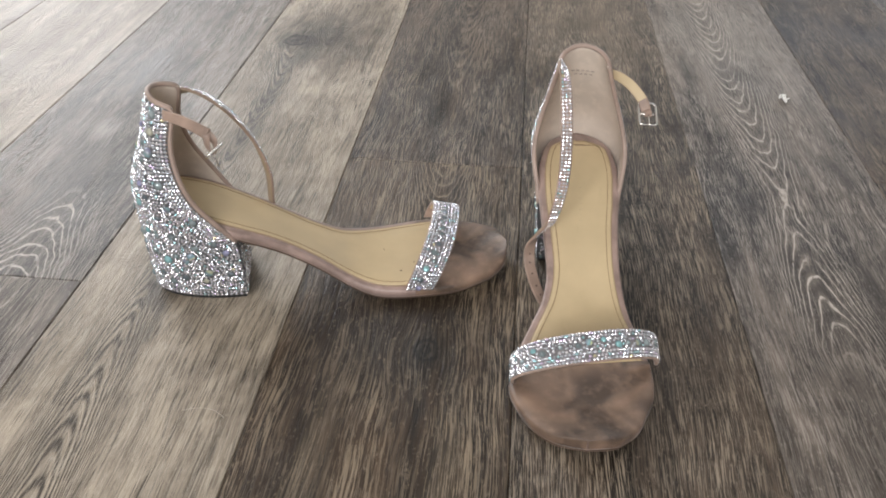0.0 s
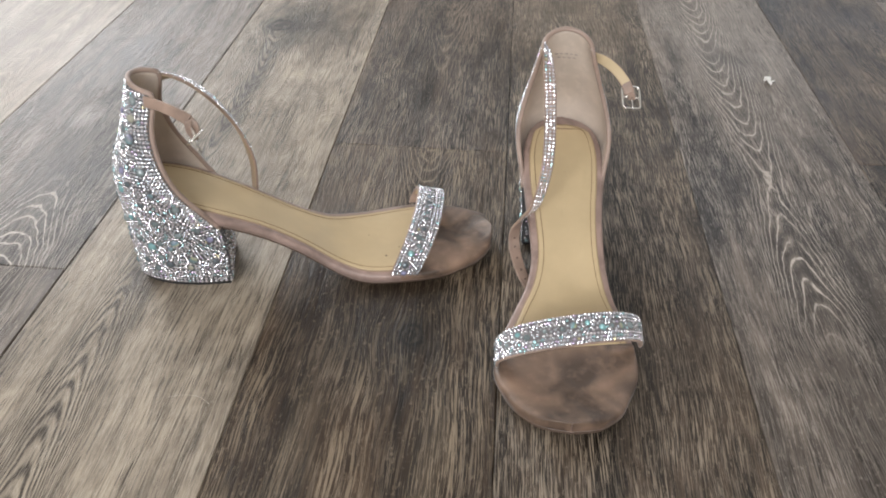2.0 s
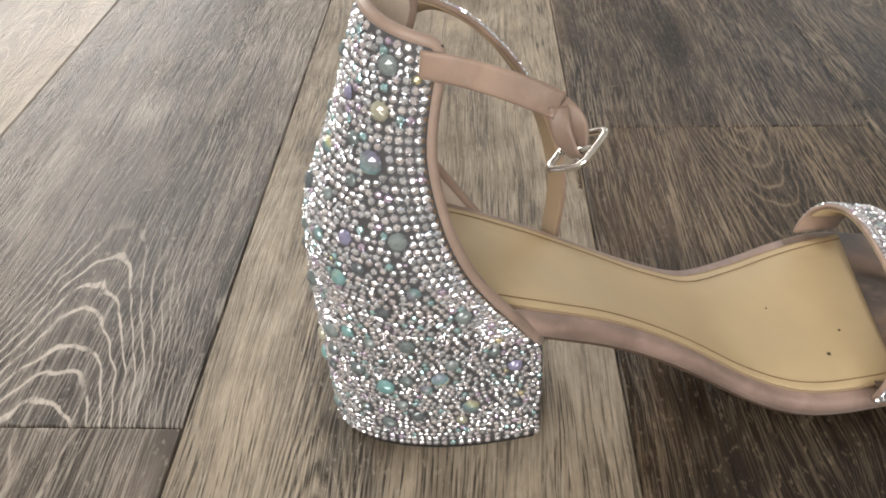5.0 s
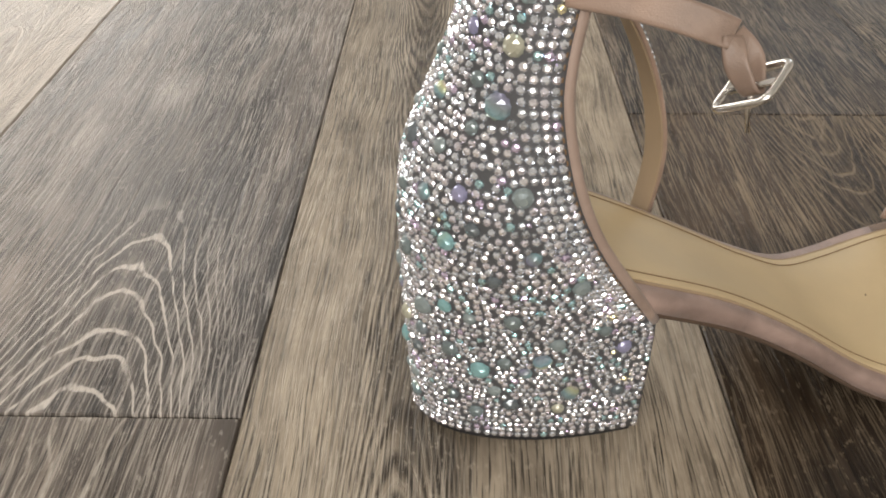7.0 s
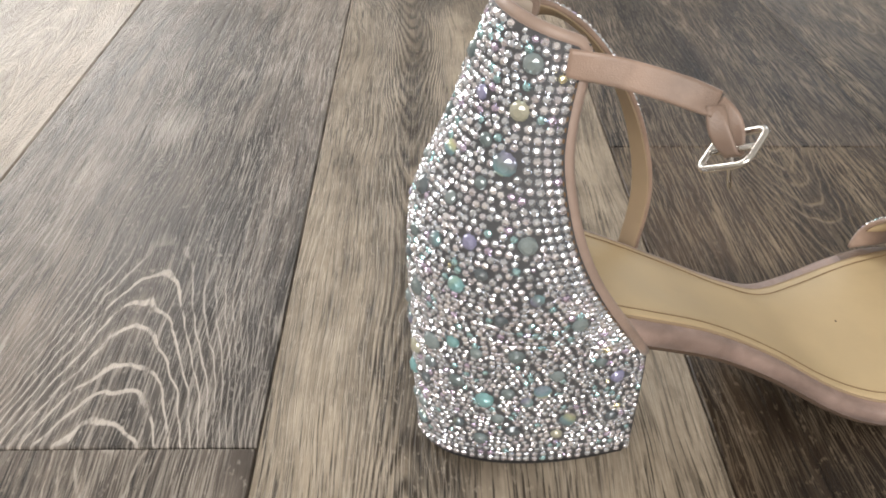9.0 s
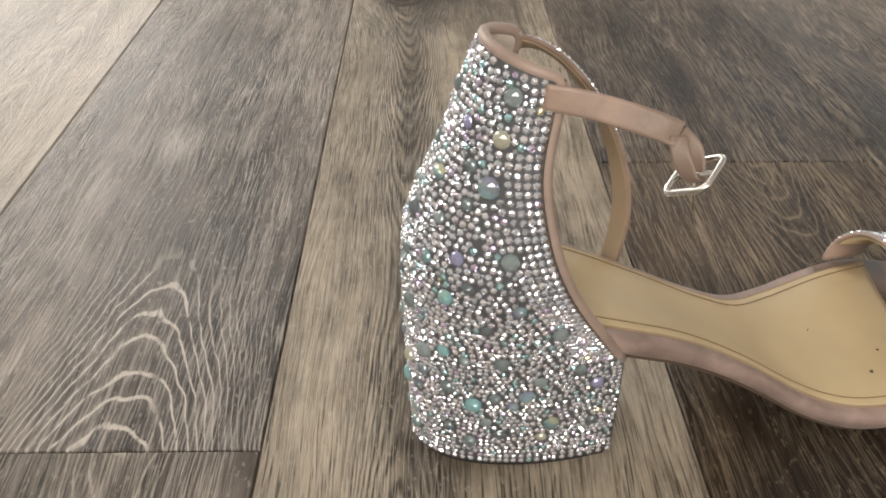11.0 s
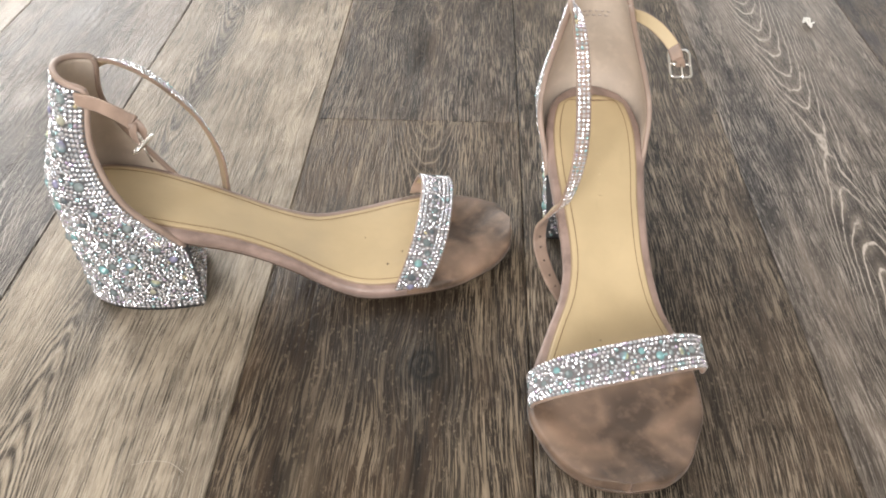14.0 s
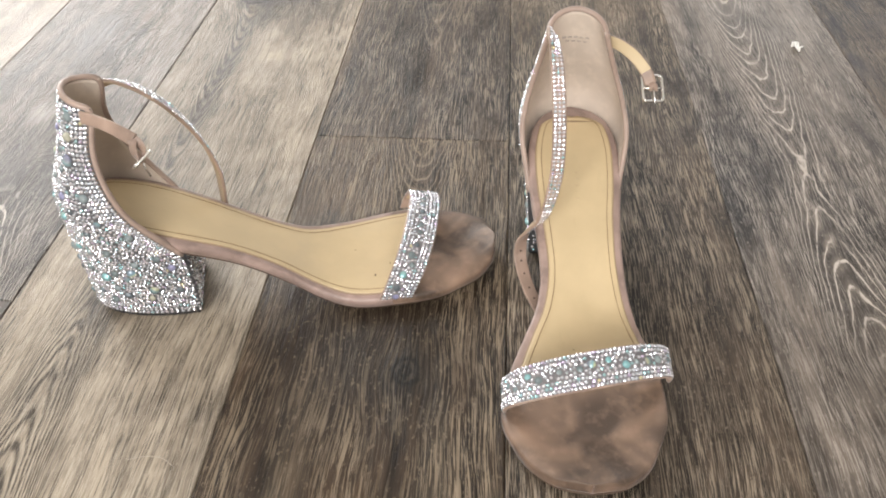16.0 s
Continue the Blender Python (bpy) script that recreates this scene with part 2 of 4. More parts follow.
plank_cathedral = plank_material("oak_cathedral", (0.024, 0.0195, 0.0160), (0.240, 0.200, 0.166), (0.54, 0.48, 0.42), on_plank(1, 1.45, False, 0.267, 0.628), 0.0, 1.0, 0.0045, 0.0270, 0.62, 0.95, 0.65, 0.62, 0.75,
                                 clouds=((*on_plank(1, 1.45, False, 0.30, 0.42), 0.014, 0.16, 0.8), (*on_plank(1, 1.45, False, 0.28, 0.80), 0.03, 0.20, 0.35), (*on_plank(1, 1.45, False, 0.30, 1.05), 0.10, 0.40, -0.30), (*on_plank(1, 1.45, False, 0.29, 0.33), 0.12, 0.26, 0.6)), soft=0.0008, low_reach=0.21)


def satin(name, colour, rough=0.38, crease=0.0, low=0.62, size=42.0):
    n = Nodes(name)
    v = n.coords()
    cloth = n.noise(n.scaled(v, (1.0, 1.0, 1.0)), 2600.0, 1.0)
    soft = n.noise(v, size, 2.0, 0.45, 0.6)
    worn = n.noise(v, 160.0, 3.0)
    col = n.mix(n.span(soft, 0.35, 0.68), tuple(c * low for c in colour), colour)
    col = n.mix(n.math("MULTIPLY", n.span(worn, 0.5, 0.75), 0.25), col, tuple(min(1, c * 1.35) for c in colour))
    n.bump(n.math("ADD", n.math("MULTIPLY", soft, crease), n.math("MULTIPLY", cloth, 0.03)), 0.6, 0.006)
    return n.set(Base_Color=col, Roughness=rough, Sheen_Weight=0.12, Sheen_Roughness=0.4, Specular_IOR_Level=0.5)


satin_blush = satin("blush_satin", (0.375, 0.268, 0.212), 0.42, 0.25)
binding_satin = satin("pale_blush_satin", (0.385, 0.288, 0.240), 0.42, 0.2, 0.8)
satin_taupe = satin("taupe_satin", (0.31, 0.207, 0.148), 0.46, 1.0, 0.21, 30.0)
satin_mauve = satin("mauve_satin", (0.38, 0.275, 0.238), 0.40, 0.5, 0.6, 60.0)
satin_lining = satin("lining_fabric", (0.63, 0.54, 0.46), 0.5, 0.10, 0.84)


def leather(name, colour, rough=0.42):
    n = Nodes(name)
    v = n.coords()
    grain = n.noise(v, 900.0, 3.0)
    wear = n.noise(v, 28.0, 4.0)
    scuff = n.noise(n.scaled(v, (30.0, 160.0, 60.0)), 1.0, 3.0)
    col = n.mix(n.span(wear, 0.35, 0.7), tuple(c * 0.86 for c in colour), colour)
    col = n.mix(n.math("MULTIPLY", n.span(scuff, 0.62, 0.8), 0.22), col, tuple(c * 0.62 for c in colour))
    n.bump(n.math("ADD", n.math("MULTIPLY", grain, 0.15), wear), 0.35, 0.0012)
    return n.set(Base_Color=col, Roughness=n.span(wear, 0.3, 0.7, rough, rough + 0.14))


insole_tan = leather("tan_insole", (0.58, 0.455, 0.275))
strap_tan = leather("tan_strap_lining", (0.58, 0.46, 0.29), 0.5)
# darkened copy of the tan lining, with the ankle strap's shade put into it
strap_tan_shaded = leather("shaded_tan_strap_lining", (0.40, 0.305, 0.205), 0.5)
sole_brown = leather("outsole_brown", (0.10, 0.065, 0.045), 0.6)


def plain(name, colour, rough, metal=0.0, scale=300.0, vary=0.12):
    n = Nodes(name)
    f = n.noise(n.coords(), scale, 3.0)
    col = n.mix(f, tuple(c * (1 - vary) for c in colour), tuple(min(1, c * (1 + vary)) for c in colour))
    return n.set(Base_Color=col, Roughness=n.span(f, 0.3, 0.7, rough * 0.85, rough * 1.15), Metallic=metal)


rubber = plain("black_rubber", (0.02, 0.02, 0.022), 0.6)
silver = plain("silver_metal", (0.80, 0.79, 0.77), 0.22, 1.0, 200.0, 0.05)
thread_brown = plain("brown_thread", (0.20, 0.12, 0.06), 0.8)
thread_pale = plain("pale_thread", (0.42, 0.37, 0.31), 0.8)
lint = plain("white_lint", (0.80, 0.79, 0.76), 0.9)
ink = plain("grey_ink", (0.44, 0.38, 0.335), 0.7)
spot = plain("dark_spot", (0.07, 0.045, 0.03), 0.7)
gap_shade = plain("tan_gap_shade", (0.33, 0.24, 0.155), 0.6)
strap_cloth = plain("lilac_grey_backing_cloth", (0.15, 0.14, 0.145), 0.6, 0.0, 1200.0, 0.25)
glue_cloth = plain("grey_backing_cloth", (0.070, 0.071, 0.076), 0.6, 0.0, 1200.0, 0.25)
paint_white = plain("grey_wall_paint", (0.68, 0.665, 0.64), 0.85, 0.0, 40.0, 0.03)
subfloor = plain("subfloor_grey", (0.06, 0.052, 0.045), 0.9)


def crystal(name, tints, rough, metal, painted_sheen=False):
    """Foil-backed glass; large stones have their coating's iridescent reflections painted into the base colour,
    shifting across the face.
    """
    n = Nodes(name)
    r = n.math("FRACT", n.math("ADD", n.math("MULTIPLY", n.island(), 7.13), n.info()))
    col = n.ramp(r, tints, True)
    if painted_sheen:
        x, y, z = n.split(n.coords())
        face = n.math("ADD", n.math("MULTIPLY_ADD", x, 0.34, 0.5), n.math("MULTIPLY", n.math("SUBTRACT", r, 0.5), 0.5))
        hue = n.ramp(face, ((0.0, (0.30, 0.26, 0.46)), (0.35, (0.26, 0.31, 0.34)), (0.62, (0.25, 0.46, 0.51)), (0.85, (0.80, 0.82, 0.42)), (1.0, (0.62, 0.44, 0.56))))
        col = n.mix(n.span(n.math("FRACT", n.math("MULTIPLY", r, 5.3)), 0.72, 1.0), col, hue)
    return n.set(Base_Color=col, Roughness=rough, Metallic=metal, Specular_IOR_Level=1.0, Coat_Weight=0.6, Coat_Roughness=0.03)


stone_small = crystal("clear_rhinestone", ((0.0, (0.78, 0.82, 0.88)), (0.40, (0.84, 0.82, 0.88)), (0.66, (0.95, 0.94, 0.97)), (0.82, (0.56, 0.59, 0.63)),
                                           (0.90, (0.50, 0.76, 0.80)), (0.95, (0.76, 0.66, 0.86)), (0.994, (0.90, 0.84, 0.56))), 0.05, 0.80)
# large stones: iridescent reflections painted into the colour
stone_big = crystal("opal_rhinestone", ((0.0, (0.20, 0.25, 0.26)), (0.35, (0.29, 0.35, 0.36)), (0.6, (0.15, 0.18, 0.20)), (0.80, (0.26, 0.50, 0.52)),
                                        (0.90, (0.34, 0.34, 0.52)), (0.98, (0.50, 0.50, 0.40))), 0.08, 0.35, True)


# ---- mesh helpers ----
def part(name, bm, material, parent=None, label=""):
    """One mesh object out of a bmesh, under a thing or a part."""
    me = bpy.data.meshes.new(name)
    bmesh.ops.recalc_face_normals(bm, faces=bm.faces)
    bm.to_mesh(me)
    bm.free()
    for p in me.polygons:
        p.use_smooth = True
    me.materials.append(material)
    ob = new(name, me)
    ob.parent = parent
    if label:
        tagged(ob, label)
    return ob


def flat(ob):
    for p in ob.data.polygons:
        p.use_smooth = False
    return ob


def box(bm, a, b, bevel=0.0):
    vs = bmesh.ops.create_cube(bm, size=1, matrix=Matrix.LocRotScale((Vector(a) + Vector(b)) / 2, None, Vector(b) - Vector(a)))["verts"]
    if bevel:
        bmesh.ops.bevel(bm, geom=list({e for v in vs for e in v.link_edges}), offset=bevel, segments=1, affect="EDGES")


def rings(bm, loops, closed=True, caps=True):
    """Skin a row of loops of equal length."""
    rows = [[bm.verts.new(p) for p in loop] for loop in loops]
    k = len(rows[0])
    for a, b in zip(rows, rows[1:]):
        for i in range(k if closed else k - 1):
            bm.faces.new((a[i], a[(i + 1) % k], b[(i + 1) % k], b[i]))
    if caps:
        bm.faces.new(rows[0])
        bm.faces.new(rows[-1])
    return rows


def smooth_table(table, x):
    """Catmull-Rom through a table of (x, value)."""
    if x <= table[0][0]:
        return table[0][1]
    if x >= table[-1][0]:
        return table[-1][1]
    i = max(k for k in range(len(table) - 1) if table[k][0] <= x)
    x0, y0 = table[i]
    x1, y1 = table[i + 1]
    xa, ya = table[max(i - 1, 0)]
    xb, yb = table[min(i + 2, len(table) - 1)]
    m0 = (y1 - ya) / (x1 - xa) if x1 > xa else 0
    m1 = (yb - y0) / (xb - x0) if xb > x0 else 0
    h = x1 - x0
    t = (x - x0) / h
    return (2 * t**3 - 3 * t**2 + 1) * y0 + (t**3 - 2 * t**2 + t) * h * m0 + (-2 * t**3 + 3 * t**2) * y1 + (t**3 - t**2) * h * m1


def curve_points(pts, steps=10):
    """Catmull-Rom curve through the points."""
    pts = [Vector(p) for p in pts]
    full = [2 * pts[0] - pts[1]] + pts + [2 * pts[-1] - pts[-2]]
    out = []
    for i in range(1, len(full) - 2):
        a, b, c, d = full[i - 1 : i + 3]
        for j in range(steps):
            t = j / steps
            out.append(0.5 * (2 * b + (c - a) * t + (2 * a - 5 * b + 4 * c - d) * t * t + (3 * b - a - 3 * c + d) * t**3))
    return out + [pts[-1]]


def tube(bm, pts, r, k=6, closed=False):
    pts = [Vector(p) for p in pts]
    loops, up = [], Vector((0.13, 0.31, 1))
    for i, p in enumerate(pts):
        a = pts[i - 1] if (i or closed) else p
        b = pts[(i + 1) % len(pts)] if (i + 1 < len(pts) or closed) else p
        t = (b - a).normalized()
        s = (up - t * up.dot(t)).normalized()
        up = s
        q = t.cross(s)
        loops.append([p + r * (math.cos(2 * math.pi * j / k) * s + math.sin(2 * math.pi * j / k) * q) for j in range(k)])
    if closed:
        loops.append(loops[0])
    rings(bm, loops, caps=not closed)


def strap_frame(ctrl, steps=10):
    """Points, width directions and outward normals along a strap. ctrl: rows of point, width direction."""
    pts = curve_points([c[0] for c in ctrl], steps)
    wid = curve_points([c[1] for c in ctrl], steps)
    out = []
    for i, p in enumerate(pts):
        t = (pts[min(i + 1, len(pts) - 1)] - pts[max(i - 1, 0)]).normalized()
        w = (wid[i] - t * wid[i].dot(t)).normalized()
        out.append((p, w, t.cross(w).normalized(), t))
    return out


def ribbon(bm, fr, width, thick, lift=0.0):
    h, e = width / 2, min(thick / 3, 0.0004)
    half_sec = [(0, 0), (h - 3 * e, 0), (h - e, 0), (h, e), (h, thick - e), (h - e, thick), (h - 3 * e, thick), (0, thick)]
    sec = half_sec + [(-a, b) for a, b in half_sec[-2:0:-1]]
    rings(bm, [[p + w * a + nn * (b + lift) for a, b in sec] for p, w, nn, t in fr])


# ---- rhinestones ----
def stone_shape(k, dome):
    """Unit flat-back stone: girdle, table and, for a domed one, a further ring of facets."""
    levels = [(1.0, -0.2), (1.0, 0.12), (0.74, 0.50), (0.40, 0.70)] if not dome else [(1.0, -0.2), (1.0, 0.15), (0.80, 0.45), (0.42, 0.66)]
    vs = [(r * math.cos(2 * math.pi * (i + 0.5 * (j % 2)) / k), r * math.sin(2 * math.pi * (i + 0.5 * (j % 2)) / k), z) for j, (r, z) in enumerate(levels) for i in range(k)]
    fs = []
    for j in range(len(levels) - 1):
        for i in range(k):
            fs.append((j * k + i, j * k + (i + 1) % k, (j + 1) * k + (i + 1) % k, (j + 1) * k + i))
    fs.append(tuple(range((len(levels) - 1) * k, len(levels) * k)))
    return np.array(vs), fs


SMALL_SHAPE, BIG_SHAPE = stone_shape(6, False), stone_shape(10, True)


def stone_matrix(rng, p, n, r):
    n = (Vector(n) + Vector((rng.gauss(0, 0.14), rng.gauss(0, 0.14), rng.gauss(0, 0.14)))).normalized()
    q = n.to_track_quat("Z", "Y").to_matrix().to_4x4()
    return Matrix.Translation(p) @ q @ Matrix.Rotation(rng.random() * 6.28, 4, "Z") @ Matrix.Scale(r, 4)


def stone_mesh(name, shape, material):
    me = bpy.data.meshes.new(name)
    me.from_pydata([tuple(v) for v in shape[0]], [], shape[1])
    me.materials.append(material)
    return me


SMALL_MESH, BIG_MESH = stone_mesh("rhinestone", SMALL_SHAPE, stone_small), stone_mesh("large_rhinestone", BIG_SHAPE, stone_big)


def single_stone(name, me, m, parent):
    ob = new(name, me)
    ob.parent = parent
    ob.matrix_basis = m
    return ob


def joined_stones(name, mats, shape, material, parent, label):
    vs, fs = [], []
    for m in mats:
        a = np.array(m)
        k = len(vs) * len(shape[0])
        vs.append(shape[0] @ a[:3, :3].T + a[:3, 3])
        fs += [tuple(i + k for i in f) for f in shape[1]]
    me = bpy.data.meshes.new(name)
    me.from_pydata(np.concatenate(vs).tolist(), [], fs)
    me.materials.append(material)
    ob = new(name, me)
    ob.parent = parent
    return tagged(ob, label, kind="stuff")


class Scatter:
    """Stones strewn over a surface so that none overlap."""

    def __init__(self, rng, cell=0.003):
        self.rng, self.cell, self.grid, self.got = rng, cell, {}, []

    def free(self, p, r):
        c = [int(math.floor(x / self.cell)) for x in p]
        for i in (-2, -1, 0, 1, 2):
            for j in (-2, -1, 0, 1, 2):
                for k in (-2, -1, 0, 1, 2):
                    for q, s in self.grid.get((c[0] + i, c[1] + j, c[2] + k), ()):
                        dx, dy, dz = p[0] - q[0], p[1] - q[1], p[2] - q[2]
                        if dx * dx + dy * dy + dz * dz < (0.93 * (r + s)) ** 2:
                            return False
        return True

    def add(self, p, n, r, kind):
        if not self.free(p, r):
            return False
        c = tuple(int(math.floor(x / self.cell)) for x in p)
        self.grid.setdefault(c, []).append((tuple(p), r))
        self.got.append((Vector(p), Vector(n), r, kind))
        return True


# ---- the sandals ----
LENGTH = 0.257
WIDTHS = [(0.006, 0.0), (0.008, 0.008), (0.012, 0.0145), (0.018, 0.0200), (0.026, 0.0245), (0.037, 0.0275), (0.05, 0.0288), (0.07, 0.0280), (0.095, 0.0255), (0.12, 0.0250), (0.14, 0.0286),
          (0.16, 0.0358), (0.18, 0.0409), (0.20, 0.0435), (0.215, 0.0425), (0.23, 0.0365), (0.24, 0.0315), (0.249, 0.0235), (0.254, 0.0155), (0.257, 0.0)]
TOPS = [(0.0, 0.0765), (0.02, 0.0755), (0.04, 0.0690), (0.067, 0.0574), (0.095, 0.0438), (0.12, 0.0295), (0.14, 0.0180), (0.16, 0.0122), (0.19, 0.0105), (0.23, 0.0105), (0.245, 0.0118), (0.257, 0.0150)]
CANT = [(0.0, 0.0), (0.05, 0.0), (0.07, -0.0004), (0.09, -0.0006), (0.11, 0.0), (0.13, 0.0017), (0.15, 0.0034), (0.18, 0.0012), (0.20, 0.0)]
SWAY = [(0.0, 0.0), (0.08, -0.0008), (0.13, -0.0040), (0.16, -0.0038), (0.19, -0.0002), (0.22, 0.0020), (0.257, 0.0014)]
BACK = [(0.0, 0.005), (0.03, 0.0035), (0.06, 0.0025), (0.09, 0.0035), (0.105, 0.0085), (0.12, 0.0142), (0.145, 0.0215), (0.165, 0.0285)]
FRONT = [(0.0, 0.0690), (0.047, 0.0665), (0.055, 0.0620), (0.07, 0.0520), (0.085, 0.0430), (0.10, 0.0375), (0.12, 0.0350), (0.14, 0.0390), (0.165, 0.0430)]
SIDE = [(0.0, 0.0250), (0.03, 0.0268), (0.055, 0.0295), (0.08, 0.0335), (0.10, 0.0300), (0.12, 0.0240), (0.145, 0.0175), (0.165, 0.0150)]

ROUND = [(0.0, 0.058), (0.05, 0.040), (0.085, 0.030), (0.135, 0.017), (0.165, 0.015)]


def half(u):
    return max(smooth_table(WIDTHS, u), 0.0004)


def top(u):
    return smooth_table(TOPS, u)


SHAPE = {"lean": 0.0}


def quarter(s, z):
    """The outside of heel and counter: s runs from -1 at the outer front edge round the back to 1, z is the height."""
    ub, uf, w = smooth_table(BACK, z), smooth_table(FRONT, z), smooth_table(SIDE, z)
    a = abs(s)
    u = ub + (uf - ub) * a * a
    q = min((u - ub) / smooth_table(ROUND, z), 1.0)
    tip = SHAPE["lean"] * (max(z - 0.055, 0.0) / 0.095) ** 1.4
    return Vector((u, math.copysign(w * math.sqrt(max(0.0, 1 - (1 - q) ** 2)), s) + tip, z))


def rim(s, back):
    return back + (0.1445 - back) * abs(s) ** 1.8


def quarter_normal(s, z):
    e = 1e-3
    s = max(-1 + 2 * e, min(1 - 2 * e, s))
    a = quarter(s + e, z) - quarter(s - e, z)
    b = quarter(s, z + e) - quarter(s, z - e)
    n = a.cross(b).normalized()
    return n if n.dot(quarter(s, z) - Vector((0.04, 0, z))) > 0 else -n


def band(phi, w, shift=0.0):
    """The toe strap: phi from 0 at the outer end to pi at the inner one, w across its width."""
    c, sn = math.cos(phi), max(math.sin(phi), 0.0)
    v = -0.0478 * math.copysign(abs(c) ** 0.8, c)
    v *= 1 - 0.09 * (1 - sn) ** 5
    return Vector((0.197 + shift + 0.0125 * v / 0.0465 + 0.013 * sn + w, v - 0.001, 0.006 + 0.0300 * sn**0.72 - 0.35 * w * sn))


def band_normal(phi, w, shift=0.0):
    e = 1e-3
    n = (band(phi + e, w, shift) - band(phi - e, w, shift)).cross(band(phi, w + e, shift) - band(phi, w - e, shift)).normalized()
    return n if n.dot(band(phi, w, shift) - Vector((0.2, 0, 0.005))) > 0 else -n


def sandal(m, mir, label, inner_strap, outer_strap, buckle_at, seed, near_side, rim_back, strap_shift, lean, gems=(), holes=(0.80, 0.038)):
    """One block-heeled sandal, heel at the origin, toe along +x. mir: 1 a right shoe, -1 a left one."""
    rng = random.Random(seed)
    SHAPE["lean"] = lean
    shoe = tagged(new("sandal"), label, "sandal", "pair of sandals")
    shoe.matrix_world = m

    def fl(p):
        return Vector((p[0], p[1] * mir, p[2]))

    us = [0.006 + (LENGTH - 0.006) * (1 - math.cos(math.pi * i / 64)) / 2 for i in range(65)]

    # sole: a satin-wrapped board with a brown outsole below it
    bm = bmesh.new()
    loops = []
    for u in us:
        h, z, c = half(u), top(u), smooth_table(SWAY, u)
        b = max(z - 0.0074, 0.0022)
        k = smooth_table(CANT, u) / max(h, 0.004)
        e = min(0.0022, h * 0.4)
        loops.append([fl((u, c + f, max(y + k * f, 0.0015))) for f, y in [(-h + e, z), (-h * 0.6 + e * 0.6, z - 0.0003), (0, z - 0.0006), (h * 0.6 - e * 0.6, z - 0.0003), (h - e, z), (h - e * 0.3, z - 0.0007), (h, z - 0.002), (h * 0.99, b + 0.001), (h - e, b), (-h + e, b), (-h * 0.99, b + 0.001), (-h, z - 0.002), (-h + e * 0.3, z - 0.0007)]])
    rings(bm, loops)
    sole = part("sole", bm, satin_mauve, shoe, "satin-wrapped sole edge")
    bm = bmesh.new()
    loops = []
    for u in [0.184 + (0.2570 - 0.184) * math.sin(math.pi / 2 * i / 30) for i in range(31)]:
        h, z, c = half(u) + 0.0004, top(u), smooth_table(SWAY, u)
        loops.append([fl((u, c + f * h, z + d)) for f, d in [(-0.96, -0.0068), (-0.998, -0.0060), (-1, -0.0020), (-0.985, -0.0006), (-0.94, 0.0003), (-0.5, 0.0001), (0, -0.0001), (0.5, 0.0001), (0.94, 0.0003), (0.985, -0.0006), (1, -0.0020), (0.998, -0.0060), (0.96, -0.0068)]])
    rings(bm, loops)
    part("toe_bed", bm, satin_taupe, sole, "stained taupe satin toe bed")
    bm = bmesh.new()
    loops = []
    for u in us[3:-1]:
        h, z, c = half(u) - 0.0022, top(u), smooth_table(SWAY, u)
        h = max(h, 0.0005)
        t = max(z - 0.0074, 0.0022) + 0.0002
        k = smooth_table(CANT, u) / max(half(u), 0.004)
        loops.append([fl((u, c + f, max(y + k * f, 0.0))) for f, y in [(-h, t), (h, t), (h, t - 0.0018), (h - 0.0004, t - 0.0022), (-h + 0.0004, t - 0.0022), (-h, t - 0.0018)]])
    rings(bm, loops)
    part("outsole", bm, sole_brown, shoe, "worn brown outsole")

    # tan insole with a stitched line
    bm = bmesh.new()
    loops = []
    end = 0.206 + (strap_shift - 0.008 if strap_shift else 0.0)
    ins = [0.0185 + (end - 0.0185) * i / 70 for i in range(71)]

    def inset(u, d):
        return max(min(half(u) - d, math.sqrt(max(0.0, 1 - (1 - min((u - 0.0185 + 0.0002) / 0.030, 1)) ** 2)) * max(0.03, half(u))), 0.0004)

    for u in ins:
        h, z, c = inset(u, 0.0052), top(u), smooth_table(SWAY, u)
        k = smooth_table(CANT, u) / max(half(u), 0.004) * h
        sl = 0.30 * max(0.0, (u - 0.15) / 0.053) ** 2
        loops.append([fl((u + sl * f * h, c + f * h, z + dz + k * f)) for f, dz in [(-1, -0.001), (-1, 0.0006), (-0.96, 0.0010), (-0.5, 0.0006), (0, 0.0003), (0.5, 0.0006), (0.96, 0.0010), (1, 0.0006), (1, -0.001)]])
    rings(bm, loops)
    insole = part("insole", bm, insole_tan, shoe, "smooth tan insole, slightly marked")
    bm = bmesh.new()
    seam = []
    for side in (-1, 1):
        run = []
        for u in ins[2:]:
            w = max(inset(u, 0.0052) - 0.0032, 0.0002)
            run.append(fl((u + side * 0.30 * max(0.0, (u - 0.15) / 0.053) ** 2 * w, smooth_table(SWAY, u) + side * w, top(u) + 0.0010 + side * smooth_table(CANT, u) / max(half(u), 0.004) * w)))
        seam += run[::-1] if side < 0 else run
    tube(bm, seam, 0.00021, 4)
    part("stitching", bm, thread_brown, insole, "brown stitched line")
    # darker line standing in for the shade in the gap round the insole
    bm = bmesh.new()
    line = []
    for side in (-1, 1):
        run = []
        for u in ins[2:]:
            w = inset(u, 0.0049)
            run.append(fl((u + side * 0.30 * max(0.0, (u - 0.15) / 0.053) ** 2 * w, smooth_table(SWAY, u) + side * w, top(u) + 0.0002 + side * smooth_table(CANT, u) / max(half(u), 0.004) * w)))
        line += run[::-1] if side < 0 else run
    tube(bm, line, 0.0005, 5)
    part("edge_shade", bm, gap_shade, insole, "darker tan line for the shade in the gap round the insole")
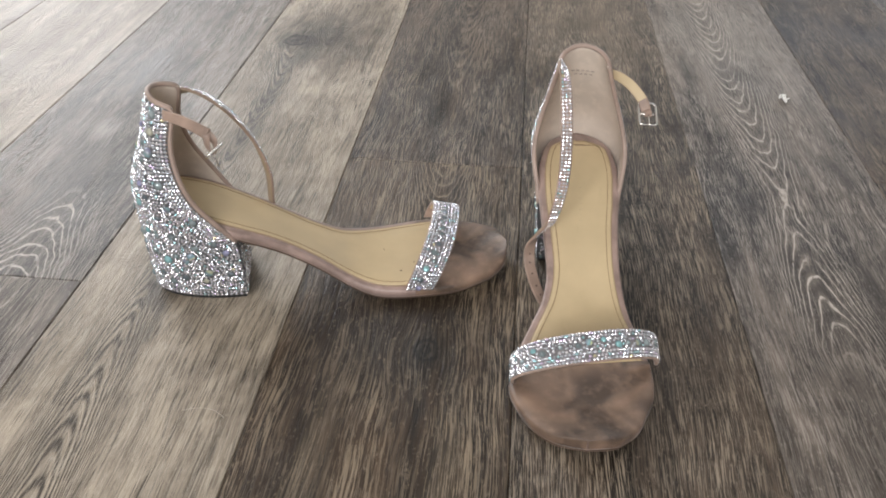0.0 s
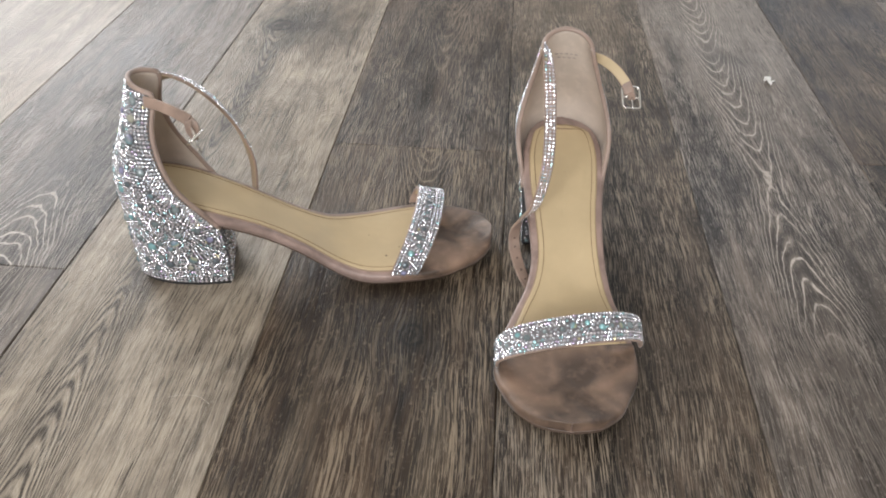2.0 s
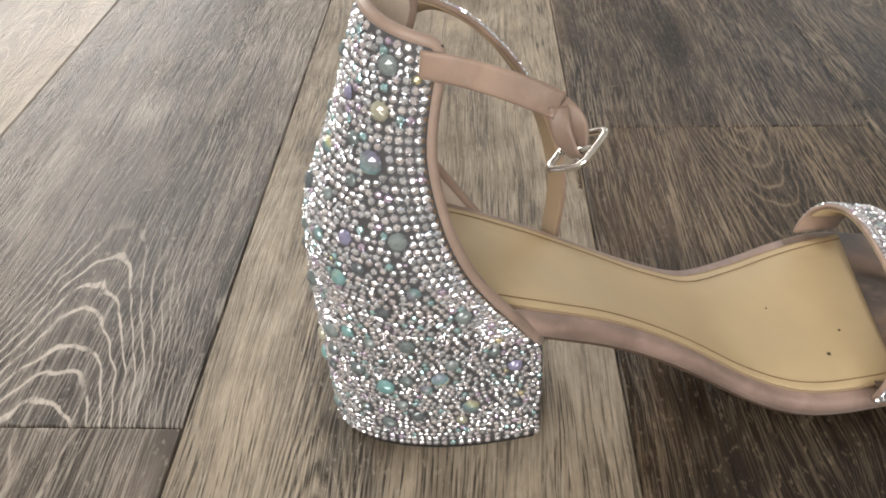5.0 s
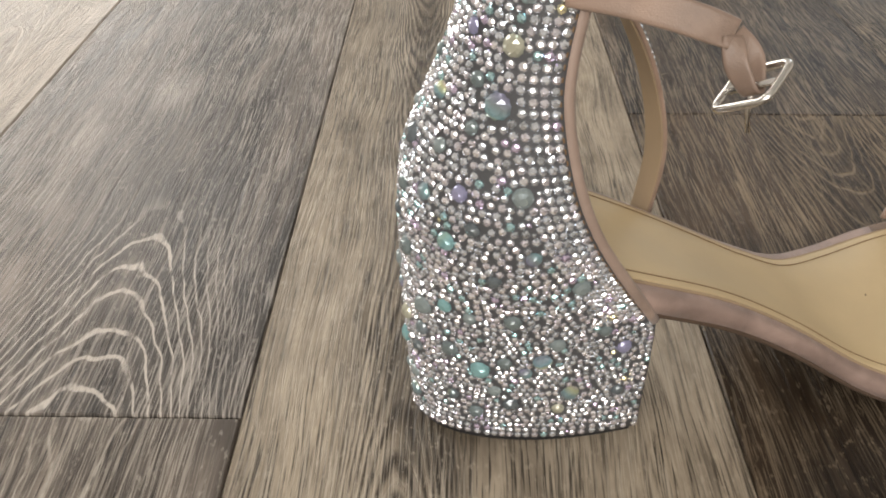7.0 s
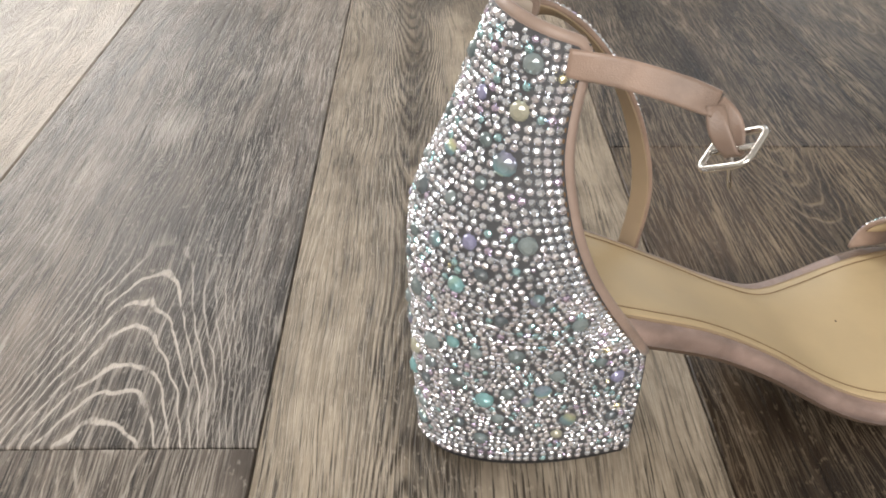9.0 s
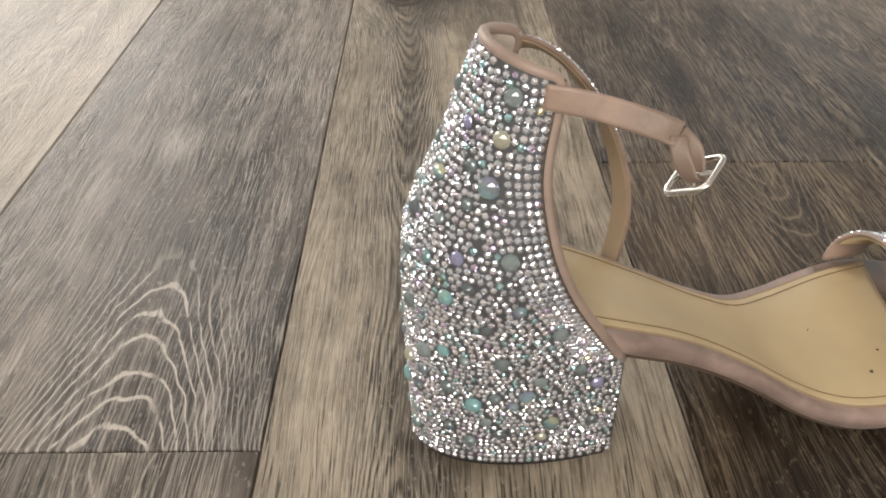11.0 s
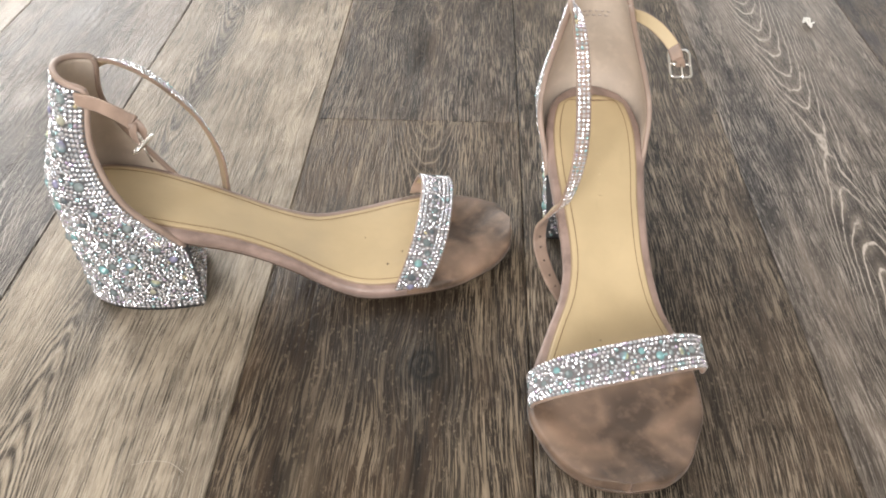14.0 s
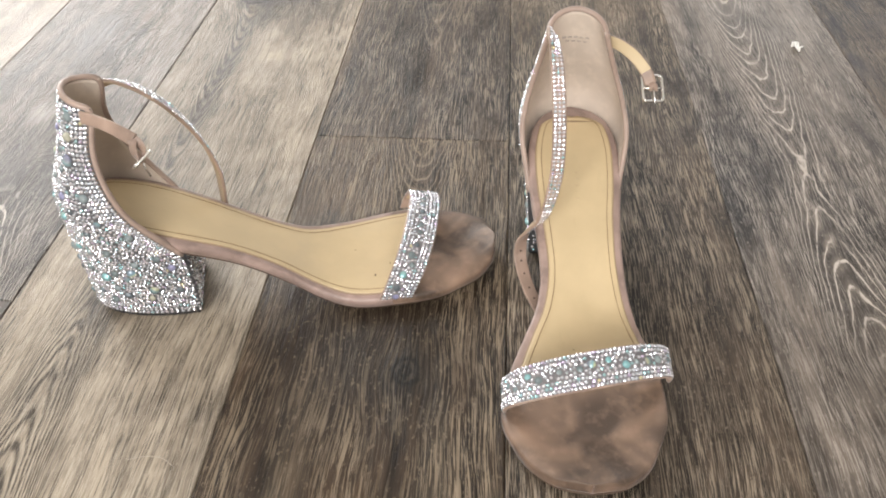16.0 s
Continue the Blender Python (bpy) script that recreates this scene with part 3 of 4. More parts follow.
    for u, v, r in ((0.166, 0.004, 0.0006), (0.1865, -0.012, 0.0005), (0.176, -0.022, 0.0007), (0.191, 0.02, 0.0007))[: 4 if mir > 0 else 2]:
        bm = bmesh.new()
        bmesh.ops.create_cone(bm, cap_ends=True, segments=9, radius1=r, radius2=r * 0.8, depth=0.0003, matrix=Matrix.Translation(fl((u, v, top(u) + 0.0008))))
        part("mark", bm, spot, insole, "small dark mark")
    if mir < 0:
        # worn print that cannot be read
        for i in range(7):
            bm = bmesh.new()
            box(bm, (0.058 + i * 0.0042, 0.0005 + 0.0006 * (i % 2), top(0.058 + i * 0.0042) - 0.001), (0.0605 + i * 0.0042, 0.0030, top(0.0605 + i * 0.0042) + 0.00062))
            part("print_mark", bm, strap_tan, insole, "worn print")

    # heel: rubber top piece, covered block
    ss = [-1 + 2 * i / 40 for i in range(41)]
    bm = bmesh.new()
    loops = []
    for z in (0.0, 0.0004, 0.0026, 0.003):
        k = 0.935 if z in (0.0, 0.003) else 0.955
        loops.append([fl(Vector((0.036, 0, 0)) + (Vector((*quarter(s, 0.004).xy, z)) - Vector((0.036, 0, 0))) * k * Vector((1, 1, 0)).length / math.sqrt(2)) for s in ss])
    for lp, z in zip(loops, (0.0, 0.0004, 0.0026, 0.003)):
        for p in lp:
            p.z = z
    rings(bm, loops)
    part("heel_tip", bm, rubber, shoe, "black rubber heel tip")
    bm = bmesh.new()
    rings(bm, [[fl(quarter(s, z)) for s in ss] for z in [0.0027 + 0.0453 * i / 14 for i in range(15)]])
    heel = part("heel", bm, glue_cloth, shoe, "block heel covered in clear rhinestones")

    # counter: shell, lining and bound edge
    def shell(o1, o2, up):
        b = bmesh.new()
        rows = []
        for i in range(29):
            row = []
            for s in ss:
                z0, z1 = (0.044 if o1 < 0.001 else 0.050), rim(s, rim_back) + up
                z = z0 + (z1 - z0) * i / 28
                p, n = quarter(s, z), quarter_normal(s, z)
                row.append((fl(p - n * o1), fl(p - n * o2)))
            rows.append(row)
        loops = [[a for a, _ in r] + [c for _, c in r[::-1]] for r in rows]
        rings(b, loops)
        return b

    counter = part("counter", shell(0.0, 0.0012, 0.0), glue_cloth, shoe, "high heel counter covered in rhinestones")
    part("lining", shell(0.0013, 0.0024, 0.0002), satin_lining, counter, "pale taupe fabric lining")
    edge = [(1, 0.049 + (rim(1, rim_back) - 0.049) * i / 26) for i in range(27)] + [(1 - 2 * i / 30, None) for i in range(1, 30)] + [(-1, rim(1, rim_back) - (rim(1, rim_back) - 0.049) * i / 26) for i in range(27)]
    pts = []
    for s, z in edge:
        z = rim(s, rim_back) if z is None else z
        pts.append(fl(quarter(s, z) - quarter_normal(s, z) * 0.0011))
    for _ in range(2):
        pts = [pts[0]] + [(a + 2 * b + c) / 4 for a, b, c in zip(pts, pts[1:], pts[2:])] + [pts[-1]]
    bm = bmesh.new()
    tube(bm, pts, 0.0017, 8)
    part("binding", bm, binding_satin, counter, "blush satin bound edge")
    if mir < 0:
        # size print inside the counter, too faint to read
        for r_, (z, k) in enumerate(((0.1335, 5), (0.1305, 4))):
            for i in range(k):
                s = -0.28 + 0.13 * i + 0.05 * r_
                p, n = quarter(s, z), quarter_normal(s, z)
                bm = bmesh.new()
                t = (quarter(s + 0.05, z) - quarter(s - 0.05, z)).normalized()
                o = p - n * 0.0026
                rings(bm, [[fl(o + t * a * 0.0011 + Vector((0, 0, b * 0.0004)) + n * c * 0.0003) for a, b in ((-1, -1), (1, -1), (1, 1), (-1, 1))] for c in (-1, 1)])
                part("print_mark", bm, ink, counter, "faint grey size print")

    # stitches beside the bound edge
    bm = bmesh.new()
    for side in (-1, 1):
        z = 0.054
        while z < rim(1, rim_back) - 0.004:
            ends = []
            for zz in (z, z + 0.0011):
                uf, ub = smooth_table(FRONT, zz), smooth_table(BACK, zz)
                a = side * math.sqrt((uf - ub - 0.0017) / (uf - ub))
                ends.append(fl(quarter(a, zz) + quarter_normal(a, zz) * 0.0001))
            tube(bm, ends, 0.00026, 4)
            slope = abs(smooth_table(FRONT, z + 0.001) - smooth_table(FRONT, z - 0.001)) / 0.002
            z += 0.0026 / math.sqrt(1 + slope * slope)
    tagged(part("edge_stitching", bm, thread_brown, counter), "row of brown stitches", kind="stuff")

    # stones over heel and counter: rows along the front edge, large ones strewn, small ones between
    field = Scatter(rng)

    def at(s, z, r, kind):
        p, n = quarter(s, z), quarter_normal(s, z)
        return field.add(fl(p), fl(n), r, kind)

    for s, z, r in gems:
        at(s, z, r * 0.0001, 1)
    for row in range(5):
        for side in (-1, 1):
            z = 0.052
            while z < rim(1, rim_back) - 0.002:
                uf, ub = smooth_table(FRONT, z), smooth_table(BACK, z)
                a = math.sqrt(max(0.02, (uf - ub - 0.0029 - row * 0.00232) / (uf - ub)))
                at(side * a, z, 0.00119, 0)
                slope = abs(smooth_table(FRONT, z + 0.001) - smooth_table(FRONT, z - 0.001)) / 0.002
                z += 0.00245 / math.sqrt(1 + slope * slope)
    for z, rows in ((0.0042, 1), (0.0066, 1)):
        for i in range(140):
            at(-1 + 2 * (i + 0.5) / 140, z, 0.00112, 0)
    cand = 0
    while cand < 900:
        s, z = rng.uniform(-1, 1), 0.012 + 0.125 * rng.random() ** 1.35
        cand += 1
        uf, ub = smooth_table(FRONT, z), smooth_table(BACK, z)
        if (uf - ub) * (1 - s * s) < (0.012 if z > 0.05 else 0.003) or z > rim(s, rim_back) - 0.012:
            continue
        if gems and s < -0.25:
            continue
        if any((Vector(fl(quarter(s, z))) - g[0]).length < (0.0076 if z < 0.055 else 0.0105) for g in field.got if g[3] == 1):
            continue
        at(s, z, rng.choice((0.0020, 0.0023, 0.0026, 0.0029)), 1)
    z = 0.0089
    while z < 0.152:
        girth = sum((quarter(-1 + 2 * (i + 1) / 60, z) - quarter(-1 + 2 * i / 60, z)).length for i in range(60))
        s, step = -1 + rng.random() * 0.01, 0.0
        while s < 1:
            zz = z + rng.gauss(0, 0.00022)
            uf, ub = smooth_table(FRONT, zz), smooth_table(BACK, zz)
            if zz < rim(s, rim_back) - 0.0020 and (uf - ub) * (1 - s * s) > (0.0030 if zz > 0.05 else 0.0008):
                at(s, zz, rng.choice((0.00106, 0.00112, 0.00118)) * (1.0 if zz > 0.055 else 0.88), 0)
            s += 0.00068 / max((quarter(min(s + 0.005, 1), z) - quarter(min(s + 0.005, 1) - 0.005, z)).length / 0.005, 0.004)
        z += 0.00212 if z > 0.055 else 0.00188
    for i in range(26000):
        s, z = rng.uniform(-1, 1), rng.uniform(0.0042, 0.150)
        uf, ub = smooth_table(FRONT, z), smooth_table(BACK, z)
        if z < rim(s, rim_back) - 0.0018 and (uf - ub) * (1 - s * s) > (0.0028 if z > 0.05 else 0.0008):
            at(s, z, (0.00098 if i < 9000 else 0.0008) if i < 17000 else 0.00062, 0)
    for i in range(2600):
        z, v = rng.uniform(0.0042, 0.044), rng.uniform(-0.023, 0.023)
        field.add(fl((smooth_table(FRONT, z), v, z)), Vector((1, 0, 0)), 0.00118, 0)
    small = []
    for p, n, r, kind in field.got:
        mm = stone_matrix(rng, p, n, r)
        if kind == 1:
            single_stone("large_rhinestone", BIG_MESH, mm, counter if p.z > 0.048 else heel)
        else:
            small.append((p, mm))
    # the stones on the outer side low on the counter and heel stand singly
    small.sort(key=lambda q: (q[0] - Vector(near_side)).length)
    for p, mm in small[:300]:
        single_stone("rhinestone", SMALL_MESH, mm, counter if p.z > 0.048 else heel)
    joined_stones("rhinestone_cluster", [mm for _, mm in small[300:]], SMALL_SHAPE, stone_small, counter, "small clear rhinestones set close together")

    # toe strap
    hw = 0.0098
    bm = bmesh.new()
    phis = [0.11 + (math.pi - 0.22) * i / 60 for i in range(61)]
    loops = []
    for f in phis:
        sec = [(-hw, 0.0), (-hw - 0.0003, -0.0009), (-hw, -0.0018), (hw, -0.0018), (hw + 0.0003, -0.0009), (hw, 0.0), (0, 0.0002)]
        loops.append([fl(band(f, w, strap_shift) + band_normal(f, w, strap_shift) * d) for w, d in sec])
    rings(bm, loops)
    toe_strap = part("toe_strap", bm, satin_blush, shoe, "toe strap set with rhinestones, blush satin edges")
    bm = bmesh.new()
    loops = []
    for f in phis[6:-6]:
        sec = [(-hw + 0.0008, -0.0019), (-hw + 0.0008, -0.0026), (hw - 0.0008, -0.0026), (hw - 0.0008, -0.0019)]
        loops.append([fl(band(f, w, strap_shift) + band_normal(f, w, strap_shift) * d) for w, d in sec])
    rings(bm, loops)
    part("strap_lining", bm, strap_tan, toe_strap, "pale tan strap lining")
    bm = bmesh.new()
    loops = []
    for f in phis[1:-1]:
        sec = [(-hw + 0.0004, -0.0002), (-hw + 0.0004, 0.00015), (0, 0.00035), (hw - 0.0004, 0.00015), (hw - 0.0004, -0.0002)]
        loops.append([fl(band(f, w, strap_shift) + band_normal(f, w, strap_shift) * d) for w, d in sec])
    rings(bm, loops)
    part("stone_backing", bm, strap_cloth, toe_strap, "grey backing under the stones")
    field = Scatter(rng)

    def on_band(f, w, r, kind):
        return field.add(fl(band(f, w, strap_shift) + band_normal(f, w, strap_shift) * 0.0001), fl(band_normal(f, w, strap_shift)), r, kind)

    for w in (-hw + 0.0013, -hw + 0.0036, hw - 0.0013, hw - 0.0036, hw - 0.0059):
        f, r = 0.125, 0.00110
        while f < math.pi - 0.125:
            on_band(f, w, r, 0)
            f += 0.00232 * 0.01 / max((band(f + 0.01, w, strap_shift) - band(f, w, strap_shift)).length, 1e-5)
    for i in range(500):
        f, w = rng.uniform(0.1, math.pi - 0.1), rng.uniform(-0.0040, 0.0016)
        if all((fl(band(f, w, strap_shift)) - g[0]).length > 0.0062 for g in field.got if g[3] == 1):
            on_band(f, w, rng.choice((0.0015, 0.0018, 0.0021, 0.0023)), 1)
    for i in range(5000):
        on_band(rng.uniform(0.125, math.pi - 0.125), rng.uniform(-0.0065, 0.0045), 0.00108 if i < 3400 else 0.0008, 0)
    small = []
    for p, n, r, kind in field.got:
        mm = stone_matrix(rng, p, n, r)
        if kind == 1:
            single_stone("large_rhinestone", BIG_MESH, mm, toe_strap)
        else:
            small.append((p, mm))
    joined_stones("rhinestone_cluster", [mm for _, mm in small], SMALL_SHAPE, stone_small, toe_strap, "small clear rhinestones in rows")

    # long ankle strap on the inner side, set with three rows of stones for most of its way
    fr = strap_frame([(fl(p), fl(w)) for p, w, *_ in inner_strap])
    flip = -1 if inner_strap[0][2] * mir < 0 else 1
    bm = bmesh.new()
    ribbon(bm, fr, 0.0080, 0.0015, -0.00075)
    inner = part("ankle_strap", bm, satin_blush, shoe, "narrow ankle strap set with rhinestones")
    bm = bmesh.new()
    ribbon(bm, fr, 0.0070, 0.0006, -flip * 0.00105 - 0.0003)
    part("strap_lining", bm, strap_tan_shaded, inner, "tan strap lining, shade put into its colour")
    mats, run, last = [], 0.0, None
    n_end = int(len(fr) * inner_strap[0][3])
    for i in range(1, n_end):
        a, b = fr[i - 1], fr[i]
        seg = (b[0] - a[0]).length
        while run < seg:
            t = run / seg
            p, w, nn = a[0].lerp(b[0], t), a[1].lerp(b[1], t).normalized(), (a[2].lerp(b[2], t)).normalized() * flip
            for k in (-1, 0, 1):
                mats.append(stone_matrix(rng, p + w * k * 0.0024 + nn * 0.00075, nn, 0.00110))
            run += 0.00235
        run -= seg
    joined_stones("rhinestone_cluster", mats, SMALL_SHAPE, stone_small, inner, "three rows of clear rhinestones")
    # punched holes near the strap's end
    for k in range(5):
        p, w, nn, t = fr[min(len(fr) - 3, int(len(fr) * (holes[0] + holes[1] * k)))]
        bm = bmesh.new()
        q = nn.to_track_quat("Z", "Y").to_matrix().to_4x4()
        bmesh.ops.create_cone(bm, cap_ends=True, segments=10, radius1=0.0006, radius2=0.0006, depth=0.0024, matrix=Matrix.Translation(p) @ q)
        part("strap_hole", bm, spot, inner, "small dark punched hole")

    # short buckle strap on the outer side
    fr = strap_frame([(fl(p), fl(w)) for p, w in outer_strap])
    bm = bmesh.new()
    ribbon(bm, fr, 0.0068, 0.0012, -0.0006)
    outer = part("buckle_strap", bm, satin_blush, shoe, "short blush strap ending in a buckle")
    bm = bmesh.new()
    ribbon(bm, fr[: int(len(fr) * 0.72)], 0.0062, 0.0006, -(0.0006 + 0.0006) if mir > 0 else 0.0007)
    part("strap_lining", bm, strap_tan, outer, "pale tan strap lining")
    p, w, t = (fl(x) for x in buckle_at)
    w.normalize()
    t = (t - w * t.dot(w)).normalized()
    # the strap's end, folded round the buckle's bar
    tail, tail_w = fr[-1][0], fr[-1][1]
    way = (p - tail).normalized()
    cross_w = w if w.dot(tail_w) > 0 else -w
    gap = way.cross(w).normalized()
    middle = tail.lerp(p, 0.5)
    between = (tail_w + cross_w).normalized()
    fold = strap_frame([(tail - way * 0.0002 + gap * 0.0004, tail_w), (middle + gap * 0.0024, between), (p + gap * 0.0013, cross_w), (p + way * 0.0014, cross_w),
                        (p - gap * 0.0013, cross_w), (middle - gap * 0.0020, between), (tail - gap * 0.0005, tail_w)], 7)
    bm = bmesh.new()
    ribbon(bm, fold, 0.0047, 0.0009, -0.00045)
    part("strap_fold", bm, satin_blush, outer, "frayed strap end folded round the buckle")
    a, b = (0.0068, 0.0054) if mir > 0 else (0.0060, 0.0080)
    corner = 0.0022
    loop = []
    for cx, cy, st in ((a, b, 0), (-a, b, 90), (-a, -b, 180), (a, -b, 270)):
        for k in range(5):
            an = radians(st + 22.5 * k)
            loop.append(p + w * (cx - math.copysign(corner, cx) + corner * math.cos(an)) + t * (cy - math.copysign(corner, cy) + corner * math.sin(an)))
    bm = bmesh.new()
    tube(bm, loop, 0.00085, 8, True)
    buckle = part("buckle", bm, silver, outer, "small silver rectangular buckle")
    bm = bmesh.new()
    tube(bm, [p - w * a, p + w * a], 0.0007, 8)
    part("bar", bm, silver, outer)
    bm = bmesh.new()
    nn = w.cross(t).normalized()
    tube(bm, [p + nn * 0.0008, p + t * 0.004 + nn * 0.0016, p + t * 0.0105 + nn * 0.0018] if mir < 0 else [p, p + Vector((0.0005, 0, -0.005)), p + Vector((0.002, 0.0005, -0.0105))], 0.00055, 7)
    part("prong", bm, silver, outer, "silver buckle prong")
    return shoe


# large stones that stand out on the outer side of the heel: place round it, height, radius in tenths of a millimetre
GEMS = ((-0.6, 0.116, 32), (-0.61, 0.129, 26), (-0.61, 0.14, 26), (-0.27, 0.103, 20), (-0.41, 0.12, 20), (-0.46, 0.11, 19), (-0.47, 0.095, 22), (-0.77, 0.097, 26), (-0.4, 0.081, 26), (-0.54, 0.087, 20), (-0.77, 0.081, 20),
        (-0.88, 0.069, 25), (-0.6, 0.072, 20), (-0.63, 0.056, 26), (-0.36, 0.057, 22), (-0.47, 0.055, 19), (-0.37, 0.04, 26), (-0.5, 0.034, 30), (-0.59, 0.038, 22), (-0.71, 0.039, 28), (-0.75, 0.046, 23), (-0.66, 0.034, 20),
        (-0.8, 0.024, 28), (-0.93, 0.041, 23), (-0.88, 0.049, 20), (-0.62, 0.019, 25), (-0.49, 0.014, 24), (-0.56, 0.025, 20), (-0.93, 0.022, 20), (-0.77, 0.017, 20), (-0.38, 0.02, 20))
shoe_one = sandal(
    pose(-0.2128, 0.4521, 0.0, 0, 0, 14.0), 1, "blush satin sandal with rhinestone block heel, turned sideways",
    [((0.034, 0.0132, 0.1400), (0, -0.3, 1), -1, 0.80), ((0.046, 0.0172, 0.1380), (0.1, -0.9, 0.4)), ((0.058, 0.020, 0.1300), (0.15, -1, 0.05)), ((0.0705, 0.0225, 0.1150), (0.15, -1, 0.0)), ((0.0815, 0.0250, 0.0940), (0.25, -0.95, 0.15)),
     ((0.088, 0.0265, 0.0700), (0.4, -0.9, 0.2)), ((0.088, 0.0290, 0.0450), (0.4, -0.9, 0)), ((0.087, 0.0340, 0.0150), (0.5, -0.9, 0))],
    [((0.034, -0.0235, 0.1410), (0, 0.1, 1)), ((0.044, -0.0295, 0.1402), (0.1, 0.3, 1)), ((0.054, -0.0375, 0.1388), (0.15, 0.4, 0.9)), ((0.0610, -0.0436, 0.1372), (0.1, 0.75, 0.55))],
    (Vector((0.0637, -0.0487, 0.1285)), Vector((-0.27, 0.80, -0.53)), Vector((0.70, 0.50, 0.41))), 11, (0.036, -0.03, 0.062), 0.1500, 0.0, -0.0055, GEMS)
shoe_two = sandal(
    pose(0.083, 0.582, 0.0, 0, 0, -88.5), -1, "blush satin sandal with worn tan insole, beside its pair",
    [((0.034, 0.0195, 0.1400), (0, -0.2, 1), 1, 0.57), ((0.050, 0.0195, 0.1480), (0.1, 0.6, 0.7)), ((0.068, 0.0175, 0.1400), (0.1, 0.9, 0.3)), ((0.084, 0.0150, 0.1150), (0.1, 1, 0)), ((0.097, 0.0150, 0.0850), (0.2, 1, 0)),
     ((0.100, 0.0200, 0.0570), (0.6, 0.9, 0)), ((0.0955, 0.0275, 0.0435), (0.95, 0.5, 0)), ((0.0932, 0.0322, 0.0300), (0.5, 0.9, 0.2)), ((0.0985, 0.0318, 0.0180), (0.1, 1, 0.2)), ((0.1145, 0.0265, 0.0095), (0.1, 1, 0.2)),
     ((0.128, 0.0205, 0.0065), (0.3, 1, 0.1)), ((0.139, 0.0140, 0.0045), (0.4, 1, 0))],
    [((0.033, -0.0160, 0.1370), (0, 0.1, 1)), ((0.0415, -0.0215, 0.1375), (-0.2, -0.3, 0.9)), ((0.0485, -0.0280, 0.1350), (-0.3, -0.5, 0.75)), ((0.0540, -0.0335, 0.1305), (-0.3, -0.5, 0.75)), ((0.0568, -0.0365, 0.1265), (-0.3, -0.6, 0.6)), ((0.0586, -0.0383, 0.1225), (-0.2, -0.9, 0.3))],
    (Vector((0.0603, -0.0395, 0.1203)), Vector((0.15, 1.0, 0.1)), Vector((0.75, -0.15, -0.6))), 23, (0.036, 0.03, 0.062), 0.1530, -0.008, 0.0042, holes=(0.67, 0.045))

# ---- small things on the floor ----
bm = bmesh.new()
rng = random.Random(5)
for i in range(9):
    a = rng.uniform(0, 6.28)
    base = Vector((rng.gauss(0, 0.0012), rng.gauss(0, 0.002), 0.0012))
    tube(bm, curve_points([base, base + Vector((math.cos(a) * 0.003, math.sin(a) * 0.004, 0.003)), base + Vector((math.cos(a + 0.8) * 0.006, math.sin(a + 0.8) * 0.008, 0.001))], 5), 0.0008, 5)
fluff = tagged(part("lint_tuft", bm, lint), "white tuft of lint lying on the floor", "lint")
fluff.matrix_world = pose(0.314, 0.832, 0.0)
bm = bmesh.new()
tube(bm, curve_points([(-0.013, 0.0, 0.0006), (-0.004, 0.0025, 0.0008), (0.005, 0.002, 0.0008), (0.013, -0.003, 0.0006)], 6), 0.00016, 5)
hair = tagged(part("thread", bm, thread_pale), "short pale thread lying on the floor", "thread")
hair.matrix_world = pose(-0.135, 0.335, 0.0, 0, 0, 0)

# ---- room shell ----
X0, X1, Y0, Y1, H = -3.4, 2.6, -2.2, 3.0, 2.5


def wall(name, boxes, label):
    bm = bmesh.new()
    for a, b in boxes:
        box(bm, a, b)
    return tagged(flat(part(name, bm, paint_white)), label, "wall", kind="structure")


T = 0.12
wall("wall_north", [((X0, Y1, 0), (-3.2, Y1 + T, H)), ((-1.0, Y1, 0), (0.7, Y1 + T, H)), ((2.0, Y1, 0), (X1, Y1 + T, H)), ((-3.2, Y1, 2.3), (-1.0, Y1 + T, H)), ((-3.2, Y1, 0), (-1.0, Y1 + T, 0.3)),
                    ((0.7, Y1, 2.3), (2.0, Y1 + T, H)), ((0.7, Y1, 0), (2.0, Y1 + T, 0.3))], "plain painted wall with two window openings")
# no south window is known; this opening is assumed, for the fill lamp
wall("wall_south", [((X0, Y0 - T, 0), (-1.55, Y0, H)), ((0.75, Y0 - T, 0), (X1, Y0, H)), ((-1.55, Y0 - T, 2.2), (0.75, Y0, H)), ((-1.55, Y0 - T, 0), (0.75, Y0, 0.9))], "plain painted wall with an assumed opening for the fill lamp")
wall("wall_west", [((X0 - T, Y0 - T, 0), (X0, Y1 + T, H))], "plain painted wall")
wall("wall_east", [((X1, Y0 - T, 0), (X1 + T, Y1 + T, H))], "plain painted wall")
bm = bmesh.new()
box(bm, (X0 - T, Y0 - T, H), (X1 + T, Y1 + T, H + 0.1))
tagged(flat(part("ceiling", bm, paint_white)), "plain painted ceiling", "ceiling", kind="structure")

